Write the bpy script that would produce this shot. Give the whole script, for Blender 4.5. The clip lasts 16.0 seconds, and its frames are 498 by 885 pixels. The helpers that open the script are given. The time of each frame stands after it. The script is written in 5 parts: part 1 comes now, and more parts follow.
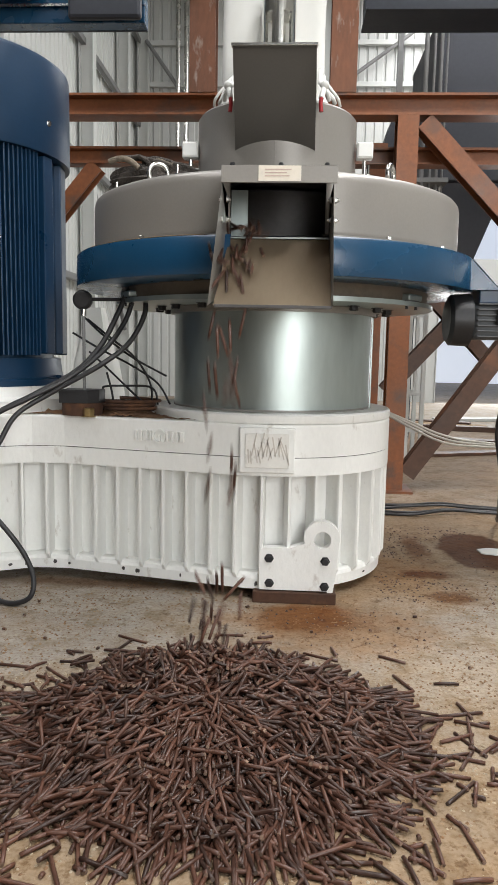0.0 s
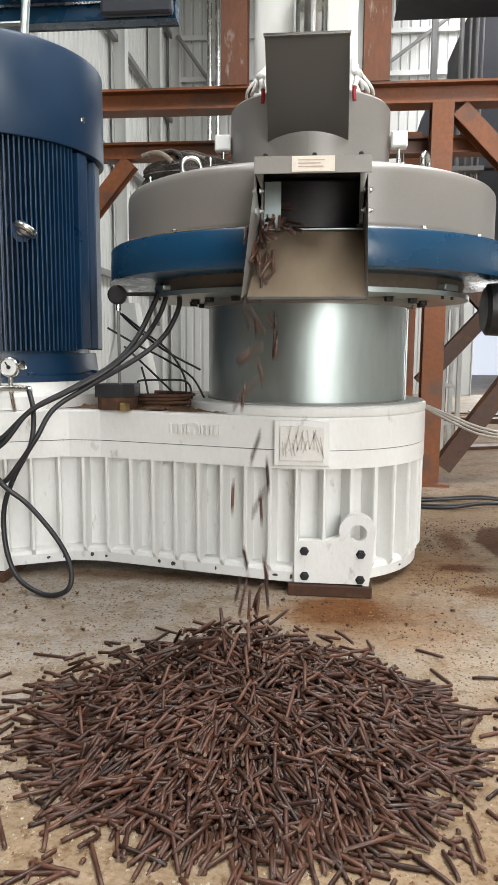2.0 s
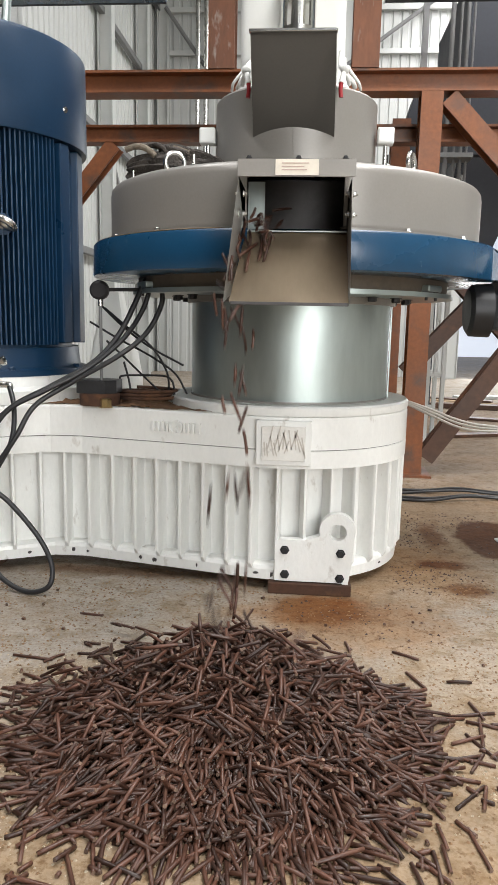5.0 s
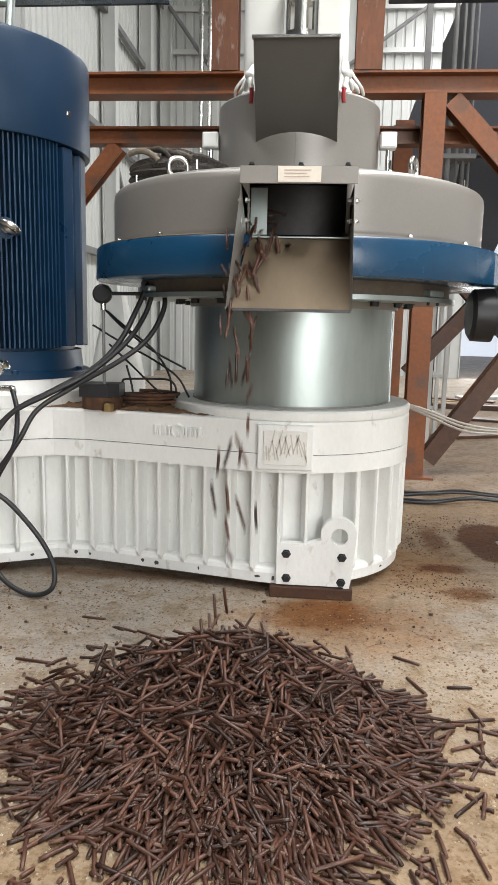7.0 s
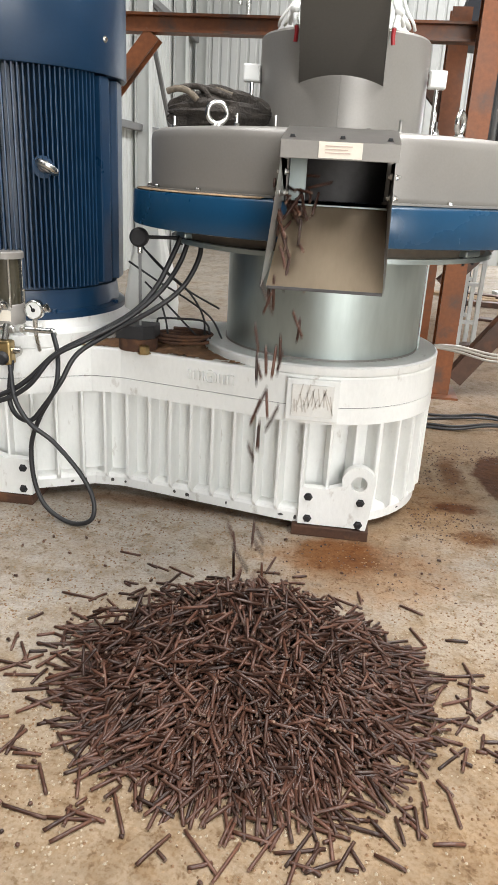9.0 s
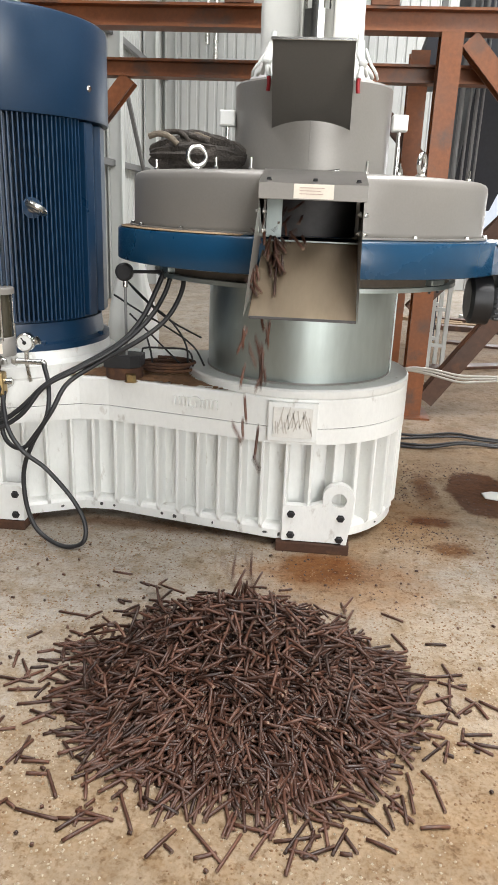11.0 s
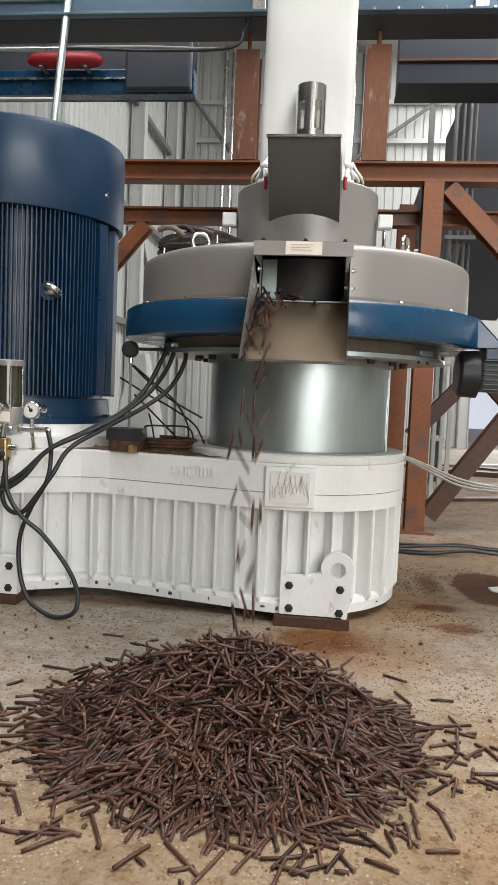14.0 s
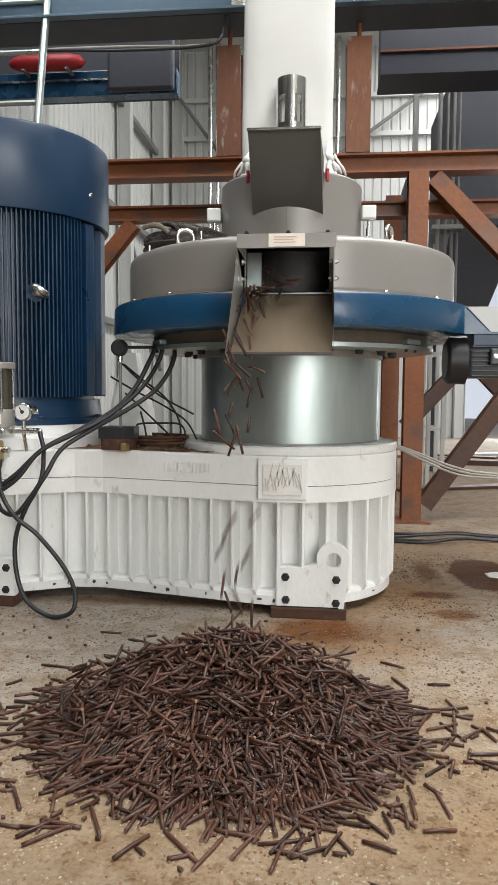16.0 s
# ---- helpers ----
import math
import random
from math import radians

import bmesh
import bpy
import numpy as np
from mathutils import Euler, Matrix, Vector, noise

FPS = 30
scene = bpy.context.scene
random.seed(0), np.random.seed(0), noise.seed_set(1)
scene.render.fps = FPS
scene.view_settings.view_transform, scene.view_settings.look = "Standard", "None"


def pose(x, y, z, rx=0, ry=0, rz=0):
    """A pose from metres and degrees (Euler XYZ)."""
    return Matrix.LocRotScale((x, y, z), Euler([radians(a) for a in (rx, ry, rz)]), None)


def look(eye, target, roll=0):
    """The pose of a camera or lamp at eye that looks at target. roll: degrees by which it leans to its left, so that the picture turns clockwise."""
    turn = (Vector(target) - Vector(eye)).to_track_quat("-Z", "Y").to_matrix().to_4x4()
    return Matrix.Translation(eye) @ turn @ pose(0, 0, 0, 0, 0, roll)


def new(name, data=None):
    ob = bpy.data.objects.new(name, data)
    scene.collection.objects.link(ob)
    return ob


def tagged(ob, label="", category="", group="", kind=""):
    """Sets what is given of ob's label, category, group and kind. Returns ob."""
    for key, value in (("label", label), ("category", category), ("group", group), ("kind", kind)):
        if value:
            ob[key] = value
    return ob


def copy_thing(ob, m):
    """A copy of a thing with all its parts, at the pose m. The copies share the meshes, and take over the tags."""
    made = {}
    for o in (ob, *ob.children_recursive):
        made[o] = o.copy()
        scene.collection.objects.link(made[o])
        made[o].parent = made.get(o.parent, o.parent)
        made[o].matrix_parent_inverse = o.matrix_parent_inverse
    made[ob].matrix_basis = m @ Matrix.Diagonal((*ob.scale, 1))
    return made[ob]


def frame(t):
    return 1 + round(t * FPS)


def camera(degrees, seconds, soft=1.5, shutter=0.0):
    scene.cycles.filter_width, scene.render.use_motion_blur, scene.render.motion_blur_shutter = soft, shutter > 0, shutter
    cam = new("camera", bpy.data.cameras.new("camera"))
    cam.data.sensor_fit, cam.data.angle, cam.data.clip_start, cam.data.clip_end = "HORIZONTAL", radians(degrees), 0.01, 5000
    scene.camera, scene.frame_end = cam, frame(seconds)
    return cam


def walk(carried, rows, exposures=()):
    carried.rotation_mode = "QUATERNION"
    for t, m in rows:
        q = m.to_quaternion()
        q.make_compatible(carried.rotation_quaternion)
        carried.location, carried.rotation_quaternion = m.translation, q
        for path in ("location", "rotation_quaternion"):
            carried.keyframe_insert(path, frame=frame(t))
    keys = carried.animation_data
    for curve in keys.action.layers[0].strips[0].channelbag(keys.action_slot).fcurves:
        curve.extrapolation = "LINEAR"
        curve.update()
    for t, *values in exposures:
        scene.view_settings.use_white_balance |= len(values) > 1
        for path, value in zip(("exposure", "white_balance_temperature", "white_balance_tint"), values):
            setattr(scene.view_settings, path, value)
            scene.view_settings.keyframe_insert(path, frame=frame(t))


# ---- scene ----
cam = camera(38.5, 16.0, shutter=0.25)
PATH = [
    (0, (0.111, 0.296, 0.725), (0.003, 2.277, 0.472), 1.1),
    (0.5, (0.109, 0.294, 0.725), (-0.036, 2.272, 0.466), 0.7),
    (1, (0.105, 0.295, 0.724), (-0.067, 2.271, 0.468), 0.7),
    (1.5, (0.105, 0.296, 0.724), (-0.091, 2.269, 0.463), 0.5),
    (2, (0.108, 0.297, 0.72), (-0.093, 2.268, 0.451), 0.4),
    (2.5, (0.108, 0.292, 0.722), (-0.086, 2.264, 0.455), 0.3),
    (3, (0.11, 0.285, 0.727), (-0.075, 2.259, 0.465), 0.3),
    (3.5, (0.111, 0.29, 0.735), (-0.048, 2.266, 0.471), 0.4),
    (3.7, (0.124, 0.297, 0.762), (-0.034, 2.27, 0.472), 0.4),
    (6, (0.117, 0.307, 0.786), (-0.046, 2.271, 0.449), 1.7),
    (6.5, (0.122, 0.306, 0.789), (-0.037, 2.272, 0.46), 1.6),
    (7, (0.121, 0.303, 0.802), (-0.047, 2.267, 0.464), 1.3),
    (7.5, (0.117, 0.303, 0.837), (-0.068, 2.254, 0.434), 1.0),
    (8, (0.124, 0.293, 0.928), (-0.099, 2.218, 0.432), 1.0),
    (8.5, (0.127, 0.299, 0.997), (-0.137, 2.188, 0.396), 2.1),
    (9, (0.111, 0.264, 1.064), (-0.108, 2.124, 0.362), 3.1),
    (9.5, (0.081, 0.211, 1.1), (-0.07, 2.072, 0.382), 2.8),
    (9.7, (0.083, 0.195, 1.096), (-0.059, 2.058, 0.384), 2.4),
    (11.8, (0.128, 0.113, 1.071), (-0.044, 2.035, 0.544), 2.1),
    (12, (0.148, 0.097, 1.043), (-0.027, 2.028, 0.552), 2.0),
    (12.5, (0.161, 0.082, 0.913), (0.01, 2.044, 0.556), 1.8),
    (13, (0.155, 0.066, 0.811), (0.009, 2.046, 0.57), 2.0),
    (13.5, (0.158, 0.062, 0.765), (-0.023, 2.046, 0.598), 2.4),
    (14, (0.159, 0.063, 0.744), (-0.054, 2.046, 0.601), 2.4),
    (14.5, (0.17, 0.06, 0.737), (-0.051, 2.043, 0.594), 1.6),
    (15, (0.177, 0.06, 0.734), (-0.045, 2.043, 0.59), 1.1),
    (15.5, (0.181, 0.058, 0.733), (-0.039, 2.04, 0.587), 0.8),
    (16, (0.183, 0.056, 0.731), (-0.026, 2.039, 0.583), 0.4),
]
walk(cam, [(t, look(eye, target, roll)) for t, eye, target, roll in PATH],
     exposures=[(0, 0.16), (1.5, 0.32), (3.5, 0.36), (7.0, 0.34), (8.0, 0.40), (9.0, 0.52), (9.7, 0.54), (11.8, 0.34), (12.5, 0.20), (14.5, 0.12), (16, 0.12)])

# ---- daylight: hall with skylights and one large door opening behind the camera ----
world = bpy.data.worlds.new("sky")
scene.world = world
world.use_nodes = True
wn = world.node_tree.nodes
sky = wn.new("ShaderNodeTexSky")
sky.sky_type, sky.sun_disc = "NISHITA", False
sky.sun_elevation, sky.sun_rotation = radians(50), radians(200)
world.node_tree.links.new(sky.outputs[0], wn["Background"].inputs[0])
wn["Background"].inputs[1].default_value = 0.12


def opening_light(name, m, sx, sy, watts, colour):
    """Daylight that enters through one opening of the hall."""
    d = bpy.data.lights.new(name, "AREA")
    d.shape, d.size, d.size_y, d.energy, d.color = "RECTANGLE", sx, sy, watts, colour
    ob = new(name, d)
    ob.matrix_world = m
    return ob


SKYLIGHTS = [(-2.2, 1.5), (2.6, 1.5), (2.6, 8.2)]
for (sx, sy), watts in zip(SKYLIGHTS, (170, 480, 340)):
    opening_light("skylight_daylight", pose(sx, sy, 5.92), 1.6, 6.0, watts, (1.0, 0.99, 0.975))
opening_light("door_daylight", look((3.4, -5.9, 2.4), (0.0, 2.6, 0.7)), 4.4, 4.2, 385, (1.0, 0.985, 0.96))
opening_light("bay_daylight", look((3.5, 11.45, 1.65), (3.5, 5, 1.65)), 2.2, 3.24, 120, (0.97, 0.99, 1.0))


# ---- materials ----
def mat(name, base, rough=0.5, metal=0.0, var=0.12, scale=6.0, fine=60.0, bump=0.15, dirt=None, dirt_amount=0.4, dirt_scale=3.0, spread=0.0, coat=0.0, stretch=(1, 1, 1), dist=0.002, rvar=0.12):
    """A painted, metal or mineral surface: broad and fine variation, stains with a shape of their own, relief."""
    m = bpy.data.materials.new(name)
    m.use_nodes = True
    nt = m.node_tree
    N, L = nt.nodes, nt.links
    b = N["Principled BSDF"]
    b.inputs["Roughness"].default_value, b.inputs["Metallic"].default_value = rough, metal
    b.inputs["Coat Weight"].default_value = coat
    tc = N.new("ShaderNodeTexCoord")
    mp = N.new("ShaderNodeMapping")
    mp.inputs["Scale"].default_value = stretch
    L.new(tc.outputs["Object"], mp.inputs[0])

    def nz(sc, detail=5):
        n = N.new("ShaderNodeTexNoise")
        n.inputs["Scale"].default_value, n.inputs["Detail"].default_value = sc, detail
        n.inputs["Roughness"].default_value = 0.62
        L.new(mp.outputs[0], n.inputs["Vector"])
        return n

    def mix(kind, fac, a, c):
        x = N.new("ShaderNodeMix")
        x.data_type, x.blend_type = "RGBA", kind
        for sock, v in ((x.inputs[0], fac), (x.inputs[6], a), (x.inputs[7], c)):
            if isinstance(v, (float, int)):
                sock.default_value = v
            elif isinstance(v, tuple):
                sock.default_value = (*v, 1)
            else:
                L.new(v, sock)
        return x.outputs[2]

    def ramp(src, lo, hi, a=0.0, c=1.0):
        r = N.new("ShaderNodeMapRange")
        r.inputs[1].default_value, r.inputs[2].default_value = lo, hi
        r.inputs[3].default_value, r.inputs[4].default_value = a, c
        L.new(src, r.inputs[0])
        return r.outputs[0]

    n1, n2 = nz(scale), nz(fine, 3)
    col = mix("MIX", ramp(n1.outputs[0], 0.3, 0.7), tuple(c * (1 - var) for c in base), tuple(min(1, c * (1 + var)) for c in base))
    col = mix("MULTIPLY", 1.0, col, mix("MIX", ramp(n2.outputs[0], 0.3, 0.7), (1 - var,) * 3, (1.0,) * 3))
    if spread:
        oi = N.new("ShaderNodeObjectInfo")
        geo = N.new("ShaderNodeNewGeometry")
        add = N.new("ShaderNodeMath")
        add.operation = "ADD"
        L.new(oi.outputs["Random"], add.inputs[0])
        L.new(geo.outputs["Random Per Island"], add.inputs[1])
        fr = N.new("ShaderNodeMath")
        fr.operation = "FRACT"
        L.new(add.outputs[0], fr.inputs[0])
        col = mix("MULTIPLY", 1.0, col, mix("MIX", fr.outputs[0], (1 - spread,) * 3, (1 + spread,) * 3))
    if dirt:
        n3 = nz(dirt_scale, 8)
        lo = 0.66 - 0.3 * dirt_amount
        col = mix("MIX", ramp(n3.outputs[0], lo, lo + 0.16), col, dirt)
    L.new(col, b.inputs["Base Color"])
    L.new(ramp(n1.outputs[0], 0.3, 0.7, max(0.03, rough - rvar), min(1, rough + rvar)), b.inputs["Roughness"])
    if bump:
        bp = N.new("ShaderNodeBump")
        bp.inputs["Strength"].default_value, bp.inputs["Distance"].default_value = bump, dist
        L.new(n2.outputs[0], bp.inputs["Height"])
        L.new(bp.outputs[0], b.inputs["Normal"])
    return m


M_WHITE = mat("white_cast_paint", (0.80, 0.805, 0.78), 0.42, 0, 0.05, 4, 90, 0.3, (0.40, 0.36, 0.31), 0.14, 22, dist=0.003, stretch=(1, 1, 0.5))
M_GREYPAINT = mat("grey_satin_paint", (0.26, 0.245, 0.225), 0.40, 0.2, 0.06, 3, 160, 0.08, (0.33, 0.29, 0.22), 0.1, 2.5)
M_SKIRT = mat("dusty_brown_steel", (0.13, 0.105, 0.08), 0.6, 0.3, 0.2, 5, 60, 0.2, (0.22, 0.16, 0.10), 0.3, 7)
M_BLUE = mat("blue_paint", (0.006, 0.050, 0.112), 0.27, 0, 0.10, 4, 120, 0.08, (0.10, 0.13, 0.16), 0.08, 6, coat=0.1)
M_MOTORBLUE = mat("motor_blue_paint", (0.006, 0.031, 0.074), 0.36, 0, 0.10, 4, 120, 0.1, (0.05, 0.08, 0.12), 0.1, 5)
M_GALV = mat("galvanised_sheet", (0.42, 0.475, 0.465), 0.37, 0.9, 0.10, 3, 40, 0.05, stretch=(1, 1, 0.25))
M_CHROME = mat("polished_steel", (0.82, 0.81, 0.77), 0.20, 1.0, 0.06, 6, 80, 0.03, rvar=0.04)
# grey paint darkened in colour for the chute plate's downward-facing side
M_CHUTE_SHADED = mat("grey_sheet_shaded", (0.165, 0.155, 0.14), 0.45, 0.2, 0.06, 3, 160, 0.08, (0.25, 0.22, 0.17), 0.1, 2.5)
M_STEEL = mat("bright_steel", (0.62, 0.61, 0.58), 0.25, 1.0, 0.08, 6, 80, 0.05)
M_DARK = mat("black_iron", (0.025, 0.025, 0.027), 0.5, 0.3, 0.2, 8, 90, 0.1)
M_DARKGREY = mat("dark_grey_enamel", (0.075, 0.08, 0.085), 0.45, 0.2, 0.1, 6, 60, 0.08)
M_INNER = mat("dark_inner_steel", (0.09, 0.085, 0.085), 0.5, 0.5, 0.2, 5, 50, 0.15)
M_TONGUE = mat("worn_tan_steel", (0.34, 0.27, 0.19), 0.45, 0.35, 0.08, 6, 70, 0.08, (0.24, 0.17, 0.11), 0.25, 5, stretch=(1, 0.3, 0.3))
M_RUST = mat("red_oxide_steel", (0.21, 0.068, 0.021), 0.48, 0.1, 0.25, 3, 50, 0.3, (0.085, 0.048, 0.034), 0.42, 5)
M_DARKRUST = mat("dark_rusty_steel", (0.085, 0.042, 0.026), 0.6, 0.1, 0.3, 3, 50, 0.3, (0.16, 0.065, 0.03), 0.35, 5)
M_FLAKE = mat("flaking_rusty_paint", (0.17, 0.066, 0.032), 0.65, 0.1, 0.25, 3, 50, 0.3, (0.36, 0.32, 0.28), 0.28, 16, stretch=(1, 1, 0.35))
M_RUSTPLATE = mat("rusty_plate", (0.075, 0.035, 0.02), 0.85, 0.1, 0.25, 10, 90, 0.4, (0.14, 0.065, 0.03), 0.4, 9)
M_RUBBER = mat("black_rubber", (0.018, 0.018, 0.02), 0.42, 0, 0.15, 10, 150, 0.1)
M_CLOTH = mat("white_woven_cloth", (0.66, 0.665, 0.64), 0.8, 0, 0.05, 4, 300, 0.2, (0.55, 0.52, 0.45), 0.12, 3)
M_DUST = mat("rusty_dust", (0.24, 0.125, 0.06), 0.9, 0, 0.3, 12, 120, 0.6, (0.16, 0.08, 0.045), 0.5, 10)
M_PELLET = mat("wood_pellet", (0.068, 0.0290, 0.0180), 0.42, 0, 0.3, 40, 250, 0.35, (0.16, 0.085, 0.055), 0.2, 30, spread=0.6, stretch=(1, 1, 0.25), dist=0.001)
M_PELLET.node_tree.nodes["Principled BSDF"].inputs["Specular IOR Level"].default_value = 0.42
M_PELLETEND = mat("broken_pellet_end", (0.15, 0.095, 0.065), 0.8, 0, 0.3, 40, 300, 0.4, spread=0.6)
# near-black, so that gaps between the pellets look deeply shaded
M_GAPSHADE = mat("heap_gap_shade", (0.010, 0.006, 0.005), 0.95, 0, 0.3, 40, 150, 0.6)
# for added walls out of view; dark to tone down reflections
M_UNSEENCLAD = mat("unseen_dark_cladding", (0.09, 0.092, 0.095), 0.6, 0, 0.08, 0.8, 8, 0.03)
M_CLAD = mat("white_cladding", (0.52, 0.53, 0.515), 0.5, 0, 0.05, 0.8, 8, 0.03, (0.5, 0.5, 0.47), 0.15, 1.2)
M_STRUCT = mat("grey_steelwork", (0.20, 0.20, 0.20), 0.5, 0.2, 0.12, 2, 30, 0.1)
M_DUCT = mat("duct_blue_grey", (0.07, 0.115, 0.16), 0.36, 0.4, 0.10, 2, 40, 0.08)
M_NAVY = mat("dark_navy_sheet", (0.034, 0.038, 0.050), 0.55, 0.2, 0.15, 2, 40, 0.1)
M_REDP = mat("red_paint", (0.32, 0.015, 0.02), 0.4, 0, 0.1, 6, 60, 0.05)
M_BRASS = mat("brass", (0.45, 0.33, 0.16), 0.35, 1.0, 0.12, 12, 90, 0.1)
M_DIAL = mat("dial_white", (0.75, 0.76, 0.74), 0.35, 0, 0.03, 6, 60, 0.0)
M_LABEL = mat("paper_label", (0.78, 0.72, 0.62), 0.5, 0, 0.06, 20, 120, 0.0)
M_INK = mat("label_ink", (0.55, 0.42, 0.36), 0.6, 0, 0.1, 20, 120, 0.0)
M_NAMEPLATE = mat("etched_plate", (0.76, 0.75, 0.71), 0.35, 0.1, 0.06, 20, 120, 0.05)
M_PLATEINK = mat("worn_plate_ink", (0.56, 0.52, 0.47), 0.5, 0, 0.1, 20, 120, 0.0)
M_LEDGE = mat("tan_dust", (0.34, 0.235, 0.14), 0.95, 0, 0.25, 14, 120, 0.5, (0.22, 0.13, 0.07), 0.3, 12)
M_SACKPALE = mat("pale_sacking", (0.17, 0.14, 0.105), 0.85, 0, 0.35, 18, 120, 0.7, dist=0.006)
M_TARP = mat("dirty_sacking", (0.060, 0.050, 0.042), 0.85, 0, 0.4, 18, 120, 0.9, dist=0.012)
M_PALECABLE = mat("pale_cable", (0.42, 0.40, 0.36), 0.5, 0, 0.1, 10, 80, 0.05)


def floor_material():
    """Concrete with tan dust, a sawdust stain in front of the gearbox, a dark wet patch and a darker strip along the
    gearbox foot.
    """
    m = mat("dusty_concrete", (0.350, 0.315, 0.275), 0.85, 0, 0.18, 2.2, 42, 0.6, (0.25, 0.195, 0.14), 0.30, 5.5, dist=0.005)
    nt = m.node_tree
    N, L = nt.nodes, nt.links
    bs = N["Principled BSDF"]
    bs.inputs["Specular IOR Level"].default_value = 0.2
    col = bs.inputs["Base Color"].links[0].from_socket
    tc = N.new("ShaderNodeTexCoord")

    def blob(cx, cy, rx, ry, scale, wobble, lo, hi):
        mp = N.new("ShaderNodeMapping")
        mp.inputs["Location"].default_value = (-cx / rx, -cy / ry, 0)
        mp.inputs["Scale"].default_value = (1 / rx, 1 / ry, 1)
        L.new(tc.outputs["Object"], mp.inputs[0])
        ln = N.new("ShaderNodeVectorMath")
        ln.operation = "LENGTH"
        L.new(mp.outputs[0], ln.inputs[0])
        n = N.new("ShaderNodeTexNoise")
        n.inputs["Scale"].default_value, n.inputs["Detail"].default_value, n.inputs["Roughness"].default_value = scale, 9, 0.68
        L.new(tc.outputs["Object"], n.inputs["Vector"])
        mad = N.new("ShaderNodeMath")
        mad.operation = "MULTIPLY_ADD"
        L.new(n.outputs[0], mad.inputs[0])
        mad.inputs[1].default_value = wobble
        L.new(ln.outputs["Value"], mad.inputs[2])
        r = N.new("ShaderNodeMapRange")
        r.inputs[1].default_value, r.inputs[2].default_value = lo + wobble / 2, hi + wobble / 2
        r.inputs[3].default_value, r.inputs[4].default_value = 1, 0
        L.new(mad.outputs[0], r.inputs[0])
        return r.outputs[0]

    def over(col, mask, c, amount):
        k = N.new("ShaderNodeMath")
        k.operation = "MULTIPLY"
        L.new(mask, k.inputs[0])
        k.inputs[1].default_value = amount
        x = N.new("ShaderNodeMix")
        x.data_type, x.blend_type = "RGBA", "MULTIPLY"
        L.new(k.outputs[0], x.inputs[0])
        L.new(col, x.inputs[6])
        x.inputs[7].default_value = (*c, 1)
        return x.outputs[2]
    for cx, cy, rx, ry, sc, wob, lo, hi, c, amt in (
            (0.75, 1.55, 0.75, 0.75, 4.0, 1.6, 0.45, 1.05, (1.02, 0.94, 0.84), 1.0),
            (0.05, 0.95, 1.3, 0.45, 4.0, 1.6, 0.5, 1.1, (1.00, 0.93, 0.84), 1.0),
            (0.30, 2.55, 0.45, 0.40, 6.0, 1.4, 0.5, 1.1, (0.90, 0.70, 0.50), 0.9),
            (0.24, 2.12, 0.36, 0.24, 9.0, 1.9, 0.45, 1.0, (0.78, 0.58, 0.41), 0.9),
            (-0.02, 1.30, 0.95, 0.62, 7.0, 2.4, 0.55, 1.0, (0.84, 0.73, 0.59), 0.8),
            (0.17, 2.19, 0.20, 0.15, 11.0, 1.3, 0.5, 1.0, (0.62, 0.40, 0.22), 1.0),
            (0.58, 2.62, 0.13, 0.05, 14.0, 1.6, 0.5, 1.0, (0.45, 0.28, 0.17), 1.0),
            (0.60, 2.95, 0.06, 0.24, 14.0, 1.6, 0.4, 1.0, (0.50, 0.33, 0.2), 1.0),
            (0.83, 2.95, 0.150, 0.26, 9.0, 0.7, 0.86, 0.98, (0.30, 0.165, 0.085), 1.0),
            # darker brown strip along the front foot of the gearbox
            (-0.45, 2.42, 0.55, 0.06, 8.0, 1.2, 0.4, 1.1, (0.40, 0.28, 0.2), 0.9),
            (0.75, 3.1, 0.75, 0.75, 5.0, 1.4, 0.5, 1.1, (0.86, 0.72, 0.57), 1.0),
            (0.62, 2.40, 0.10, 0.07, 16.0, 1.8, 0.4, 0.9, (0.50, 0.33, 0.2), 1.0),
            (1.4, 5.5, 2.5, 2.2, 2.0, 1.2, 0.5, 1.1, (0.80, 0.66, 0.54), 1.0)):
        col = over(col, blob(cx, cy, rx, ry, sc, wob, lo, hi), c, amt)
    for sc, lo, hi, c in ((3.2, 0.50, 0.62, (0.84, 0.78, 0.70)), (9.0, 0.50, 0.64, (0.70, 0.63, 0.54)), (30.0, 0.54, 0.66, (0.55, 0.46, 0.36)), (75.0, 0.60, 0.70, (1.35, 1.30, 1.20)), (120.0, 0.47, 0.58, (0.80, 0.74, 0.65)), (16.0, 0.52, 0.60, (0.92, 0.87, 0.80))):
        n = N.new("ShaderNodeTexNoise")
        n.inputs["Scale"].default_value, n.inputs["Detail"].default_value, n.inputs["Roughness"].default_value = sc, 6, 0.65
        L.new(tc.outputs["Object"], n.inputs["Vector"])
        r = N.new("ShaderNodeMapRange")
        r.inputs[1].default_value, r.inputs[2].default_value = lo, hi
        L.new(n.outputs[0], r.inputs[0])
        col = over(col, r.outputs[0], c, 0.8)
    L.new(col, bs.inputs["Base Color"])
    return m


M_FLOOR = floor_material()
M_SAWDUST = mat("damp_sawdust", (0.215, 0.125, 0.065), 0.9, 0, 0.25, 14, 120, 0.5, (0.33, 0.23, 0.13), 0.4, 9)


